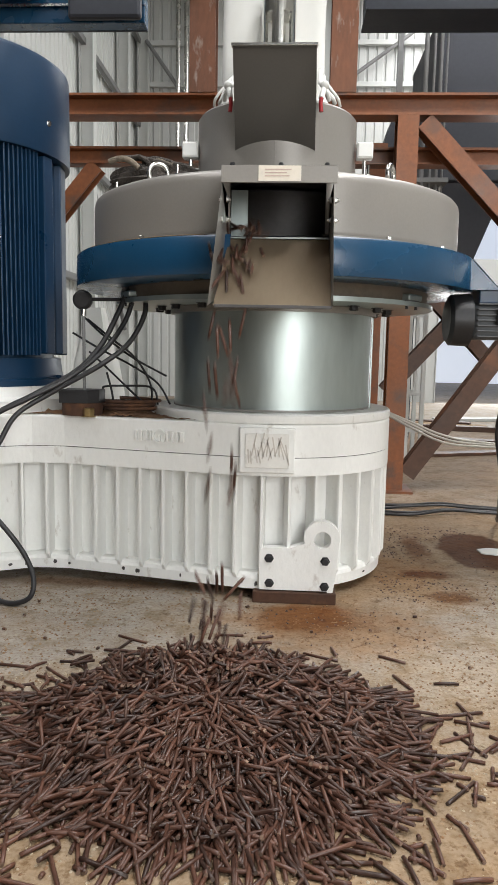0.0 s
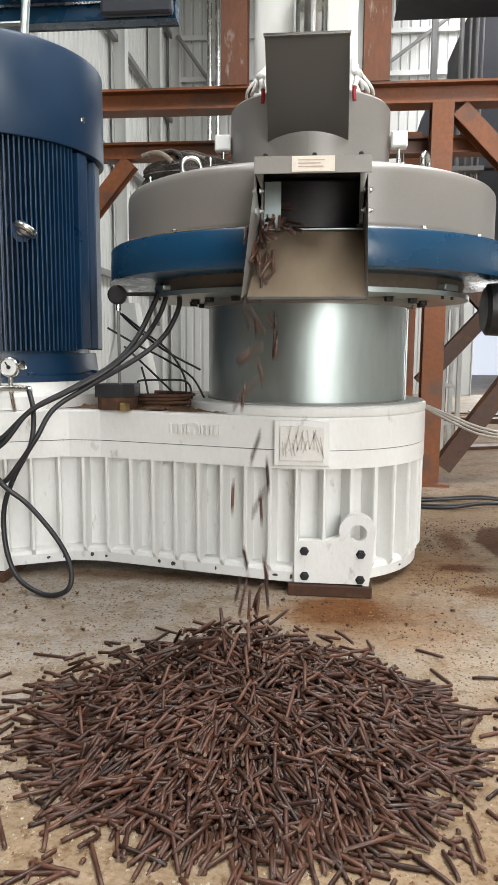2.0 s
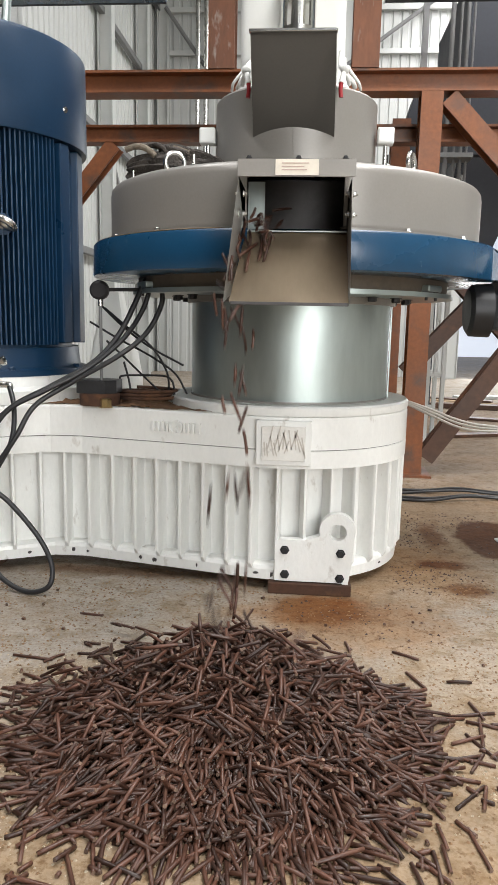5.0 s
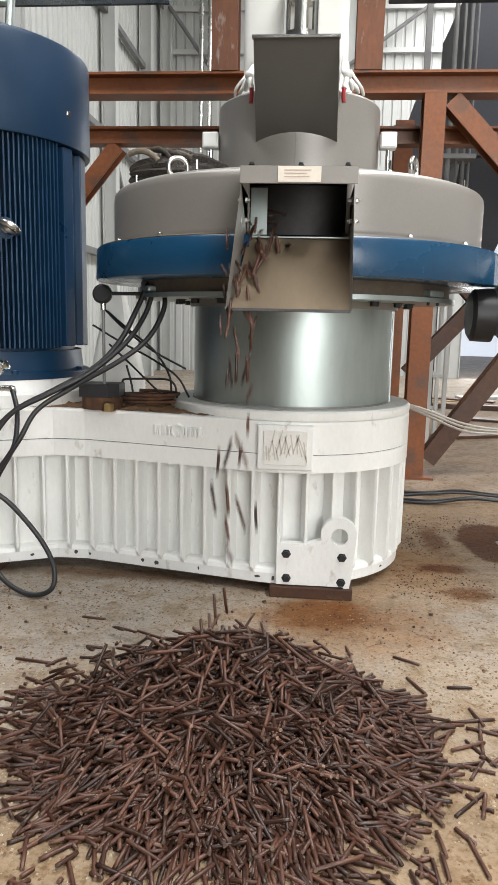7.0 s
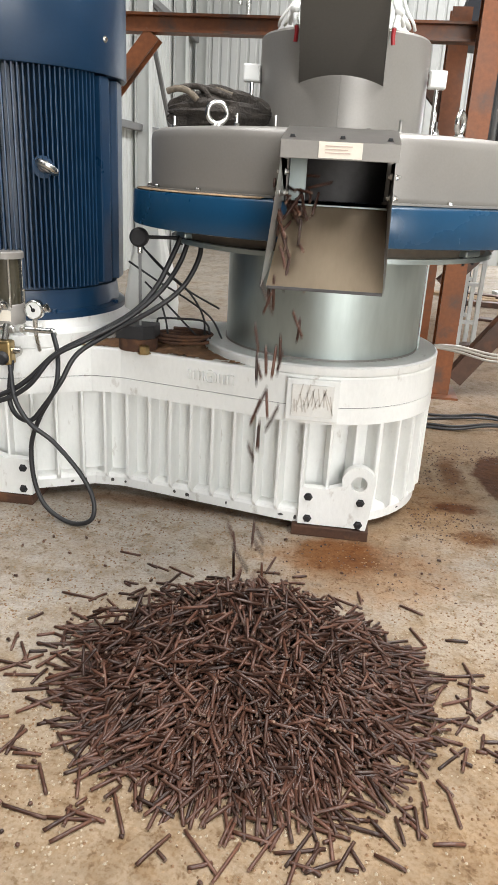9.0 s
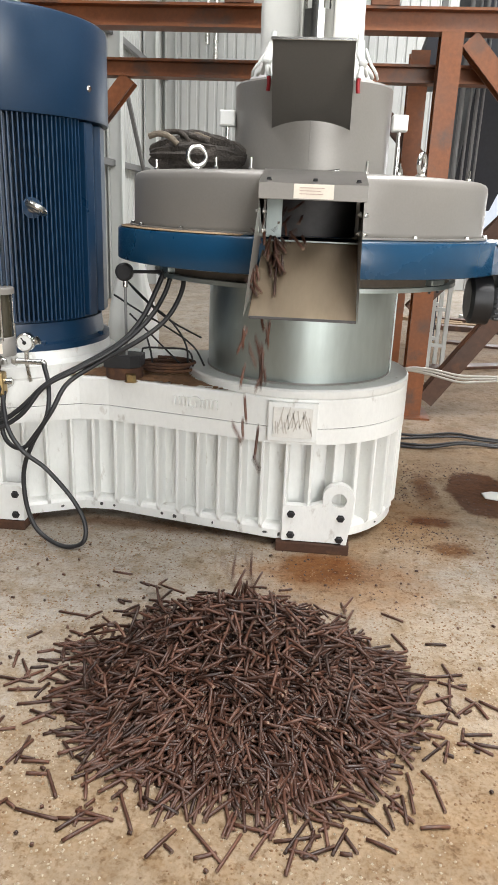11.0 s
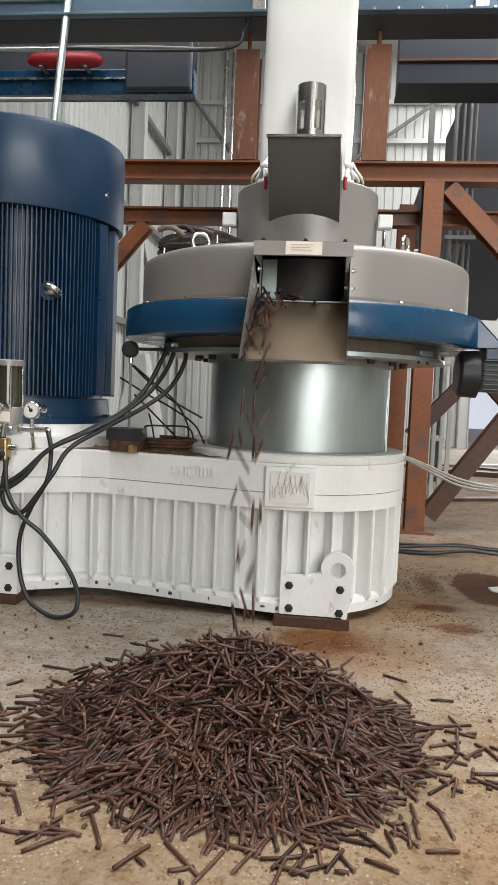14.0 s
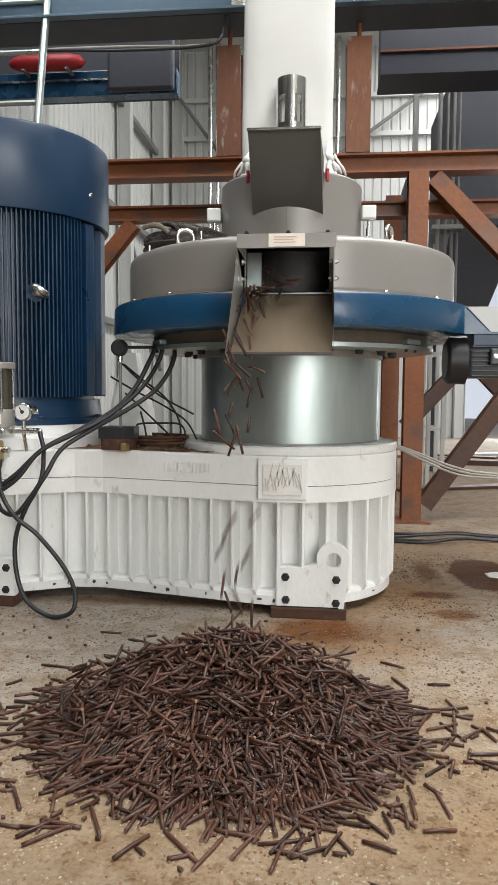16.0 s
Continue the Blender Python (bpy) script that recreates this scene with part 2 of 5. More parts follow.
# ---- building helpers ----
def link(name, bm, material, parent=None, label="", smooth=None):
    me = bpy.data.meshes.new(name)
    bm.normal_update()
    if smooth is not None:
        for f in bm.faces:
            f.smooth = True
        for e in bm.edges:
            if len(e.link_faces) == 2 and e.calc_face_angle(0) > radians(smooth):
                e.smooth = False
    bm.to_mesh(me)
    bm.free()
    me.materials.append(material)
    ob = new(name, me)
    ob.parent = parent
    if label:
        tagged(ob, label)
    return ob


def part(name, bm, material, parent, label="", smooth=None):
    return link(name, bm, material, parent, label, smooth)


def thing(name, label, category, group="", kind="", at=(0, 0, 0)):
    e = new(name)
    e.location = at
    e.empty_display_size = 0.05
    return tagged(e, label, category, group, kind)


def box(x0, x1, y0, y1, z0, z1, bevel=0.0, bm=None, m=None):
    b = bmesh.new()
    bmesh.ops.create_cube(b, size=1)
    for v in b.verts:
        v.co = Vector((x0 if v.co.x < 0 else x1, y0 if v.co.y < 0 else y1, z0 if v.co.z < 0 else z1))
    if bevel:
        bmesh.ops.bevel(b, geom=b.edges[:], offset=bevel, segments=2, affect="EDGES", profile=0.5)
    if m is not None:
        b.transform(m)
    return merge(bm, b)


def merge(bm, b):
    if bm is None:
        return b
    me = bpy.data.meshes.new("tmp")
    b.to_mesh(me)
    b.free()
    bm.from_mesh(me)
    bpy.data.meshes.remove(me)
    return bm


def lathe(profile, seg=64, m=None, a0=0.0, a1=360.0, bm=None):
    """A body of revolution about z from (radius, height) pairs."""
    b = bmesh.new()
    full = abs(a1 - a0) >= 359.9
    n = seg if full else seg + 1
    rings = []
    for r, z in profile:
        if r < 1e-6:
            rings.append([b.verts.new((0, 0, z))])
        else:
            rings.append([b.verts.new((r * math.cos(radians(a0 + (a1 - a0) * i / seg)), r * math.sin(radians(a0 + (a1 - a0) * i / seg)), z)) for i in range(n)])
    for p, q in zip(rings, rings[1:]):
        for i in range(seg):
            j = (i + 1) % n
            if len(p) == 1 and len(q) == 1:
                continue
            if len(p) == 1:
                b.faces.new((p[0], q[j], q[i]))
            elif len(q) == 1:
                b.faces.new((p[i], p[j], q[0]))
            else:
                b.faces.new((p[i], p[j], q[j], q[i]))
    bmesh.ops.recalc_face_normals(b, faces=b.faces[:])
    if m is not None:
        b.transform(m)
    return merge(bm, b)


def rod(p, q, r, seg=12, bm=None, r2=None):
    p, q = Vector(p), Vector(q)
    d = q - p
    m = Matrix.Translation(p) @ d.to_track_quat("Z", "Y").to_matrix().to_4x4()
    r2 = r if r2 is None else r2
    return lathe([(0, 0), (r, 0), (r2, d.length), (0, d.length)], seg, m, bm=bm)


def spline(points, n=10):
    pts = [Vector(p) for p in points]
    pts = [pts[0] * 2 - pts[1]] + pts + [pts[-1] * 2 - pts[-2]]
    out = []
    for i in range(1, len(pts) - 2):
        a, b, c, d = pts[i - 1:i + 3]
        for k in range(n):
            t = k / n
            out.append(0.5 * ((2 * b) + (c - a) * t + (2 * a - 5 * b + 4 * c - d) * t * t + (3 * b - a - 3 * c + d) * t ** 3))
    out.append(pts[-2])
    return out


def tube(points, r, n=10, seg=10, bm=None):
    """A hose or bent bar through the points."""
    path = spline(points, n)
    b = bmesh.new()
    up = Vector((0, 0, 1))
    rings = []
    for i, p in enumerate(path):
        d = (path[min(i + 1, len(path) - 1)] - path[max(i - 1, 0)]).normalized()
        side = d.cross(up)
        if side.length < 0.05:
            side = d.cross(Vector((1, 0, 0)))
        side.normalize()
        u2 = side.cross(d).normalized()
        up = u2
        rings.append([b.verts.new(p + r * (math.cos(2 * math.pi * k / seg) * side + math.sin(2 * math.pi * k / seg) * u2)) for k in range(seg)])
    for a, c in zip(rings, rings[1:]):
        for k in range(seg):
            b.faces.new((a[k], a[(k + 1) % seg], c[(k + 1) % seg], c[k]))
    b.faces.new(rings[0][::-1])
    b.faces.new(rings[-1])
    bmesh.ops.recalc_face_normals(b, faces=b.faces[:])
    return merge(bm, b)


def prism(outline, z0, z1, bevel=0.0, bm=None, m=None):
    """A plate or block: a plan outline raised from z0 to z1."""
    b = bmesh.new()
    lo = [b.verts.new((x, y, z0)) for x, y in outline]
    hi = [b.verts.new((x, y, z1)) for x, y in outline]
    n = len(lo)
    b.faces.new(lo[::-1])
    b.faces.new(hi)
    for i in range(n):
        b.faces.new((lo[i], lo[(i + 1) % n], hi[(i + 1) % n], hi[i]))
    bmesh.ops.recalc_face_normals(b, faces=b.faces[:])
    if bevel:
        es = [e for e in b.edges if abs(e.verts[0].co.z - e.verts[1].co.z) < 1e-6 and abs(e.verts[0].co.z - z1) < 1e-6]
        bmesh.ops.bevel(b, geom=es, offset=bevel, segments=2, affect="EDGES", profile=0.5)
    if m is not None:
        b.transform(m)
    return merge(bm, b)


def hexbolt(m, r=0.008, h=0.007, shank=0.0, bm=None):
    b = lathe([(0, 0), (r * 1.35, 0), (r * 1.35, 0.0015), (r, 0.0015), (r, h * 0.85), (r * 0.85, h), (0, h)], 6, m, bm=bm)
    if shank:
        b = lathe([(r * 0.55, h), (r * 0.55, h + shank), (0, h + shank)], 8, m, bm=b)
    return b


def eyebolt(m, R=0.03, r=0.008, bm=None):
    """A lifting eye that stands on z = 0 of m."""
    pts = [(0, 0, 0.012)]
    b = lathe([(0, 0), (R * 0.62, 0), (R * 0.62, 0.006), (R * 0.4, 0.012), (0, 0.012)], 14, m, bm=bm)
    t = bmesh.new()
    rings = []
    for i in range(24):
        a = 2 * math.pi * i / 24
        c = Vector((R * math.cos(a), 0, R * math.sin(a) + R + 0.012))
        o = Vector((math.cos(a), 0, math.sin(a)))
        rings.append([t.verts.new(c + r * (math.cos(k * math.pi / 4) * o + math.sin(k * math.pi / 4) * Vector((0, 1, 0)))) for k in range(8)])
    for i in range(24):
        p, q = rings[i], rings[(i + 1) % 24]
        for k in range(8):
            t.faces.new((p[k], p[(k + 1) % 8], q[(k + 1) % 8], q[k]))
    bmesh.ops.recalc_face_normals(t, faces=t.faces[:])
    t.transform(m)
    return merge(b, t)


def ibeam(p, q, w, h, tf=0.012, tw=0.008, up=(0, 0, 1)):
    """A rolled I section from p to q; w across, h along up."""
    p, q = Vector(p), Vector(q)
    d = (q - p).normalized()
    side = d.cross(Vector(up)).normalized()
    u = side.cross(d).normalized()
    b = bmesh.new()
    prof = [(-w / 2, -h / 2), (w / 2, -h / 2), (w / 2, -h / 2 + tf), (tw / 2, -h / 2 + tf), (tw / 2, h / 2 - tf), (w / 2, h / 2 - tf), (w / 2, h / 2), (-w / 2, h / 2), (-w / 2, h / 2 - tf), (-tw / 2, h / 2 - tf), (-tw / 2, -h / 2 + tf), (-w / 2, -h / 2 + tf)]
    r0 = [b.verts.new(p + side * a + u * c) for a, c in prof]
    r1 = [b.verts.new(q + side * a + u * c) for a, c in prof]
    n = len(prof)
    for i in range(n):
        b.faces.new((r0[i], r0[(i + 1) % n], r1[(i + 1) % n], r1[i]))
    b.faces.new(r0[::-1])
    b.faces.new(r1)
    bmesh.ops.recalc_face_normals(b, faces=b.faces[:])
    return b


AX, AY = 0.052, 2.70        # axis of the mill
MX, MY = -1.03, 2.70        # axis of the motor


# ---- hall ----
def hall():
    fl = bmesh.new()
    nx = 60
    xs = np.linspace(-12, 12, nx)
    ys = np.linspace(-10, 20, nx)
    grid = [[fl.verts.new((x, y, 0)) for x in xs] for y in ys]
    for j in range(nx - 1):
        for i in range(nx - 1):
            fl.faces.new((grid[j][i], grid[j][i + 1], grid[j + 1][i + 1], grid[j + 1][i]))
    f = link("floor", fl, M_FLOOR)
    tagged(f, "dusty buff concrete floor with sawdust stains", "floor", kind="structure")

    def corrugated(name, p, q, z0, z1, pitch=0.13, depth=0.02, sheet=M_CLAD, colour="white"):
        """Ribbed cladding sheet from p to q in plan."""
        p, q = Vector((*p, 0)), Vector((*q, 0))
        d = (q - p)
        n = max(1, int(d.length / pitch))
        nrm = Vector((-d.y, d.x, 0)).normalized()
        b = bmesh.new()
        pts = []
        for i in range(n):
            for a, k in ((0.0, 0), (0.62, 0), (0.72, 1), (0.90, 1)):
                pts.append(p + d * ((i + a) / n) + nrm * depth * k)
        pts.append(q)
        lo = [b.verts.new((v.x, v.y, z0)) for v in pts]
        hi = [b.verts.new((v.x, v.y, z1)) for v in pts]
        for i in range(len(pts) - 1):
            b.faces.new((lo[i], lo[i + 1], hi[i + 1], hi[i]))
        ob = link(name, b, sheet)
        s = ob.modifiers.new("thickness", "SOLIDIFY")
        s.thickness = 0.02
        return tagged(ob, colour + " corrugated sheet metal hall wall", "wall", kind="structure")

    for k, (a, c, z0, z1) in enumerate(((-2.3, 2.35, 0, 6.0), (2.35, 4.6, 3.3, 6.0), (4.6, 9.0, 0, 6.0))):
        corrugated("wall_north_%d" % (k + 1), (a, 11.5), (c, 11.5), z0, z1)
    corrugated("wall_west", (-2.3, 6.4), (-2.3, 11.5), 0, 6.0)
    corrugated("wall_partition", (-9.0, 6.4), (-2.3, 6.4), 0, 6.0)
    corrugated("wall_east", (9.0, 11.5), (9.0, -6.0), 0, 6.0)
    # unseen wall, coloured dark so the blue casing's left side reflects less
    corrugated("wall_far_west", (-9.0, -6.0), (-9.0, 6.4), 0, 6.0, sheet=M_UNSEENCLAD, colour="dark grey")
    # the unseen south wall left of the door is darkened likewise
    for k, (a, c, z0, z1) in enumerate(((9.0, 5.8, 0, 6.0), (0.8, -9.0, 0, 6.0), (5.8, 0.8, 4.7, 6.0))):
        corrugated("wall_south_%d" % (k + 1), (a, -6.0), (c, -6.0), z0, z1, sheet=M_UNSEENCLAD if c < 0 else M_CLAD, colour="dark grey" if c < 0 else "white")

    # roof sheet with skylight openings
    rb = bmesh.new()
    xs = sorted({-9.0, 9.0, *[s[0] - 0.8 for s in SKYLIGHTS], *[s[0] + 0.8 for s in SKYLIGHTS]})
    ys = sorted({-6.0, 11.5, *[s[1] - 3.0 for s in SKYLIGHTS], *[s[1] + 3.0 for s in SKYLIGHTS]})
    for x0, x1 in zip(xs, xs[1:]):
        for y0, y1 in zip(ys, ys[1:]):
            cx, cy = (x0 + x1) / 2, (y0 + y1) / 2
            if any(abs(cx - sx) < 0.8 and abs(cy - sy) < 3.0 for sx, sy in SKYLIGHTS):
                continue
            box(x0, x1, y0, y1, 6.0, 6.06, bm=rb)
    tagged(link("ceiling", rb, M_CLAD), "white sheet metal roof lining with skylight openings", "ceiling", kind="structure")

    # columns, girts and bracing of the far walls
    for k, (x, y) in enumerate(((-2.19, 8.47), (-2.19, 10.2), (-2.16, 11.36), (0.55, 11.36), (2.25, 11.36), (4.7, 11.36), (7.2, 11.36))):
        c = link("trim_column_%d" % (k + 1), ibeam((x, y, 0), (x, y, 6.0), 0.13, 0.16, up=(1, 0, 0)), M_CLAD)
        tagged(c, "pale painted steel hall column", "column", kind="structure")
    for k, z in enumerate((1.45, 3.0, 4.62, 5.2)):
        g = link("trim_girt_%d" % (k + 1), box(-2.2, 9 if z > 3.3 else 2.3, 11.42, 11.47, z, z + 0.07, 0.004), M_CLAD)
        tagged(g, "pale steel girt along the hall wall", "girt", kind="structure")
    for k, z in enumerate((1.45, 2.75, 4.02, 5.2)):
        g = link("trim_girt_side_%d" % (k + 1), box(-2.26, -2.20, 6.4, 11.4, z, z + 0.07, 0.004), M_STRUCT)
        tagged(g, "grey steel girt along the hall wall", "girt", kind="structure")
    braces = [((0.2, 11.25, 4.2), (1.9, 11.25, 5.4)), ((2.1, 11.25, 3.5), (4.5, 11.25, 4.9)), ((-2.1, 11.25, 5.2), (-1.3, 11.25, 4.1)),
              ((-0.9, 11.25, 4.2), (0.5, 11.25, 2.6)), ((-2.16, 8.5, 2.6), (-2.16, 10.1, 1.0))]
    for k, (p, q) in enumerate(braces):
        tagged(link("trim_brace_%d" % (k + 1), rod(p, q, 0.028, 8), M_STRUCT), "grey steel diagonal wall brace", "brace", kind="structure")
    for k, (x, z0, z1) in enumerate(((-1.62, 3.2, 6.0), (-1.5, 3.0, 6.0), (0.32, 3.6, 6.0))):
        p = link("trim_downpipe_%d" % (k + 1), rod((x, 11.2, z0), (x, 11.2, z1), 0.035, 10), M_STEEL, smooth=40)
        tagged(p, "pale zinc pipe fixed to the hall wall", "pipe", kind="structure")


hall()


def outdoors():
    """Hazy bright distance outside the bay opening."""
    m = bpy.data.materials.new("bright_haze")
    m.use_nodes = True
    b = m.node_tree.nodes["Principled BSDF"]
    b.inputs["Base Color"].default_value = (0.8, 0.82, 0.85, 1)
    b.inputs["Emission Color"].default_value = (0.86, 0.91, 1.0, 1)
    b.inputs["Emission Strength"].default_value = 0.4
    tagged(link("backdrop", box(-1.0, 11.8, 19.6, 19.7, 0.002, 9.0), m), "pale hazy daylight outside the bay opening", "backdrop", kind="structure")


outdoors()


# ---- steel frame behind the mill ----
def frame_work():
    fr = thing("steel_gantry", "red-oxide painted steel gantry of beams and posts standing on the floor", "gantry", at=(0, 4.1, 0))
    o = Matrix.Translation((0, -4.1, 0))

    def put(name, b, lab=""):
        b.transform(o)
        return part(name, b, M_FLAKE if name == "stub_column" else M_DARKRUST if "dark" in lab else M_RUST, fr, lab)
    put("beam", ibeam((-3.2, 4.12, 1.962), (3.4, 4.12, 1.962), 0.12, 0.105), "long rusty upper beam")
    put("beam", ibeam((-3.2, 4.25, 1.75), (3.4, 4.25, 1.75), 0.10, 0.085), "long rusty lower beam")
    put("post", ibeam((0.672, 4.12, 0.012), (0.672, 4.12, 1.909), 0.105, 0.12, up=(0, 1, 0)), "rusty steel post")
    put("post", ibeam((0.60, 4.75, 0.012), (0.60, 4.75, 1.95), 0.105, 0.12, up=(0, 1, 0)), "rusty steel post behind")
    put("post", ibeam((-2.1, 4.12, 0.012), (-2.1, 4.12, 1.909), 0.105, 0.12, up=(0, 1, 0)), "rusty steel post")
    put("foot_plate", box(0.58, 0.77, 4.0, 4.24, 0.0, 0.012))
    put("stub_column", ibeam((0.342, 4.12, 2.016), (0.342, 4.12, 2.62), 0.13, 0.13, up=(0, 1, 0)), "flaking rusty stub column")
    put("stub_column", ibeam((-0.365, 4.12, 2.016), (-0.365, 4.12, 2.60), 0.13, 0.13, up=(0, 1, 0)), "flaking rusty stub column")
    put("diagonal", ibeam((0.755, 4.12, 1.885), (1.74, 4.12, 0.87), 0.09, 0.10, up=(0, 1, 0)), "rusty diagonal brace")
    put("diagonal", ibeam((0.745, 4.12, 0.09), (1.60, 4.12, 1.32), 0.09, 0.10, up=(0, 1, 0)), "dark rusty diagonal brace")
    put("diagonal", ibeam((0.70, 4.75, 0.50), (1.55, 4.75, 1.45), 0.09, 0.10, up=(0, 1, 0)), "dark rusty diagonal brace")
    put("diagonal", ibeam((0.40, 4.75, 1.65), (1.30, 4.75, 0.72), 0.08, 0.08, up=(0, 1, 0)), "dark rusty diagonal brace")
    put("diagonal", ibeam((-0.95, 4.25, 1.70), (-1.75, 4.25, 0.75), 0.08, 0.09, up=(0, 1, 0)), "rusty diagonal brace")
    for x, lab in ((0.342, 2.62), (-0.365, 2.60)):
        put("hanger", box(x - 0.05, x + 0.05, 4.09, 4.15, lab, lab + 0.008))
        put("hanger", rod((x, 4.12, lab), (x, 4.12, lab + 0.11), 0.012))


frame_work()


def overhead():
    d = thing("conveyor_duct", "blue-grey sheet steel conveyor trough under the hall roof", "conveyor duct", at=(0, 4.3, 2.75))
    o = Matrix.Translation((0, -4.3, -2.75))

    def put(name, b, m, lab=""):
        b.transform(o)
        return part(name, b, m, d, lab)
    put("trough", box(-3.6, 3.8, 3.95, 4.18, 2.735, 3.25, 0.006), M_DUCT)
    put("lower_flange", box(-3.6, 3.8, 3.90, 3.948, 2.716, 2.731, 0.003), M_DUCT, "bent lower flange")
    # navy sheet that puts the trough's shaded underside into colour
    put("under_tray", box(-3.6, 3.8, 3.95, 4.21, 2.714, 2.732, 0.002), M_NAVY, "dark sheet for the shaded underside of the trough")
    for x in (-2.4, -0.30, 0.84, 2.2):
        put("joint_strip", box(x - 0.035, x + 0.035, 3.925, 3.948, 2.735, 3.25, 0.003), M_STEEL, "pale joint strip")
    for i in range(16):
        x = 0.30 + 0.12 * i
        put("rivet", hexbolt(pose(x, 3.898, 2.7235, 90), 0.006, 0.005), M_STEEL)
    p = thing("platform_beam", "dark painted platform girder behind the steel frame", "girder", at=(0, 4.9, 2.5))
    o2 = Matrix.Translation((0, -4.9, -2.5))
    for x0, x1, z0, z1, m in ((0.50, 4.2, 2.715, 3.1, M_NAVY),):
        b = box(x0, x1, 4.8, 4.95, z0, z1, 0.004)
        b.transform(o2)
        part("web", b, m, p)
        b = box(x0, x1, 4.72, 5.03, z0 - 0.02, z0 - 0.002)
        b.transform(o2)
        part("flange", b, M_NAVY, p)
        b = box(x0, x1, 4.782, 4.798, 2.86, 2.872)
        b.transform(o2)
        part("stiffener", b, M_RUST, p)
        for x in (0.9, 3.9):
            b = rod((x, 4.9, z1), (x, 4.9, 6.0), 0.02)
            b.transform(o2)
            part("hanger", b, M_STRUCT, p)
    c = thing("blue_machine_casing", "dark blue casing of another machine hung under the roof", "machine casing", at=(-1.6, 4.9, 2.45))
    part("upper_casing", box(-1.6, 0.77, 0, 0.12, 0.36, 0.422, 0.006), M_BLUE, c)
    part("strip", box(-1.6, 0.6, -0.012, -0.002, 0.352, 0.366), M_STEEL, c, "pale trim strip")
    part("lower_casing", box(-1.6, 0.77, 0.01, 0.12, 0.262, 0.358, 0.006), M_BLUE, c)
    part("dark_hopper", box(0.31, 0.76, -0.06, -0.002, 0.262, 0.66, 0.02), M_NAVY, c, "dark hopper box")
    part("rear_panel", box(-1.6, 0.76, 0.14, 0.16, 0.27, 0.9), M_NAVY, c, "dark rear panel")
    for x in (-1.5, 0.7):
        part("hanger", rod((x, 0.15, 0.42), (x, 0.15, 3.55), 0.02), M_STRUCT, c)
    r = thing("red_gas_cylinder", "red painted cylinder lying on brackets of the blue casing", "cylinder", at=(-1.697, 4.83, 2.901))
    part("body", lathe([(0, -0.26), (0.02, -0.255), (0.04, -0.22), (0.052, -0.16), (0.052, 0.16), (0.04, 0.23), (0, 0.27)], 24, pose(0, 0, 0, 0, 90, 0)), M_REDP, r, smooth=40)
    for x in (-0.15, 0.15):
        part("bracket", box(x - 0.01, x + 0.01, -0.05, 0.068, -0.062, -0.0515), M_STRUCT, r, "grey steel bracket")
    cp = [(-3.0, 3.93, 2.60), (-1.9, 3.93, 2.545), (-1.3, 3.93, 2.555), (-0.9, 3.93, 2.54), (-0.45, 3.95, 2.56), (-0.38, 3.97, 2.66), (-0.36, 3.97, 2.72)]
    tagged(link("overhead_cable", tube(cp, 0.009, 8, 8), M_RUBBER, smooth=60), "black cable slung under the conveyor duct", "cable")
    cp2 = [(x, y + 0.015, z + 0.018 + 0.01 * math.sin(5 * x)) for x, y, z in cp]
    tagged(link("overhead_cable", tube(cp2, 0.006, 8, 8), M_PALECABLE, smooth=60), "thin pale cable tied along the conveyor duct", "cable")
    n = thing("dark_bin", "dark navy sheet steel bin with a tapered hopper behind the gantry", "bin", at=(1.5, 5.6, 0))
    part("body", box(-0.40, 1.9, 0, 1.2, 1.95, 3.1, 0.01), M_NAVY, n)
    hp = bmesh.new()
    ring = [[hp.verts.new((x, y, z)) for x, y in ((xa, ya), (xb, ya), (xb, yb), (xa, yb))] for xa, xb, ya, yb, z in ((-0.46, -0.16, 0.25, 0.6, 1.12), (-0.40, 0.12, 0.05, 1.0, 1.948))]
    hp.faces.new(ring[0][::-1])
    hp.faces.new(ring[1])
    for i in range(4):
        hp.faces.new((ring[0][i], ring[0][(i + 1) % 4], ring[1][(i + 1) % 4], ring[1][i]))
    part("hopper", hp, M_NAVY, n, "tapered dark hopper under the body")
    for x in (-0.39, 1.8):
        part("leg", box(x, x + 0.07, 1.05, 1.12, 0, 1.95), M_NAVY, n)
    dp = thing("dark_chute", "dark sheet steel chute hung behind the gantry post", "chute", at=(0.79, 5.5, 1.9))
    w = bmesh.new()
    fr, bk = [[w.verts.new((x, y, z)) for x, z in ((-0.08, 0.0), (-0.075, 0.24), (-0.015, 0.44), (0.09, 0.44), (0.09, 0.0))] for y in (0.0, 0.3)]
    w.faces.new(fr)
    w.faces.new(bk[::-1])
    for i in range(5):
        w.faces.new((fr[i], bk[i], bk[(i + 1) % 5], fr[(i + 1) % 5]))
    bmesh.ops.recalc_face_normals(w, faces=w.faces[:])
    part("body", w, M_NAVY, dp)
    part("hanger", box(0.02, 0.06, 0.12, 0.16, 0.43, 4.1), M_STRUCT, dp)
    pb = thing("pipe_bundle", "dark vertical pipes fixed to the cabinet behind the frame", "pipes", at=(1.06, 5.45, 0))
    for k, (x, rr) in enumerate(((-0.08, 0.016), (-0.02, 0.010), (0.03, 0.013), (0.075, 0.009))):
        part("pipe", rod((x, 0.03 * k, 1.3), (x, 0.03 * k, 3.2), rr), M_STRUCT, pb)
    part("clip", box(-0.12, 0.1, -0.026, 0.152, 1.9, 1.93), M_STRUCT, pb)
    st = thing("steel_stand", "pale grey welded steel stand on the floor behind the frame", "stand", at=(0.97, 5.2, 0))
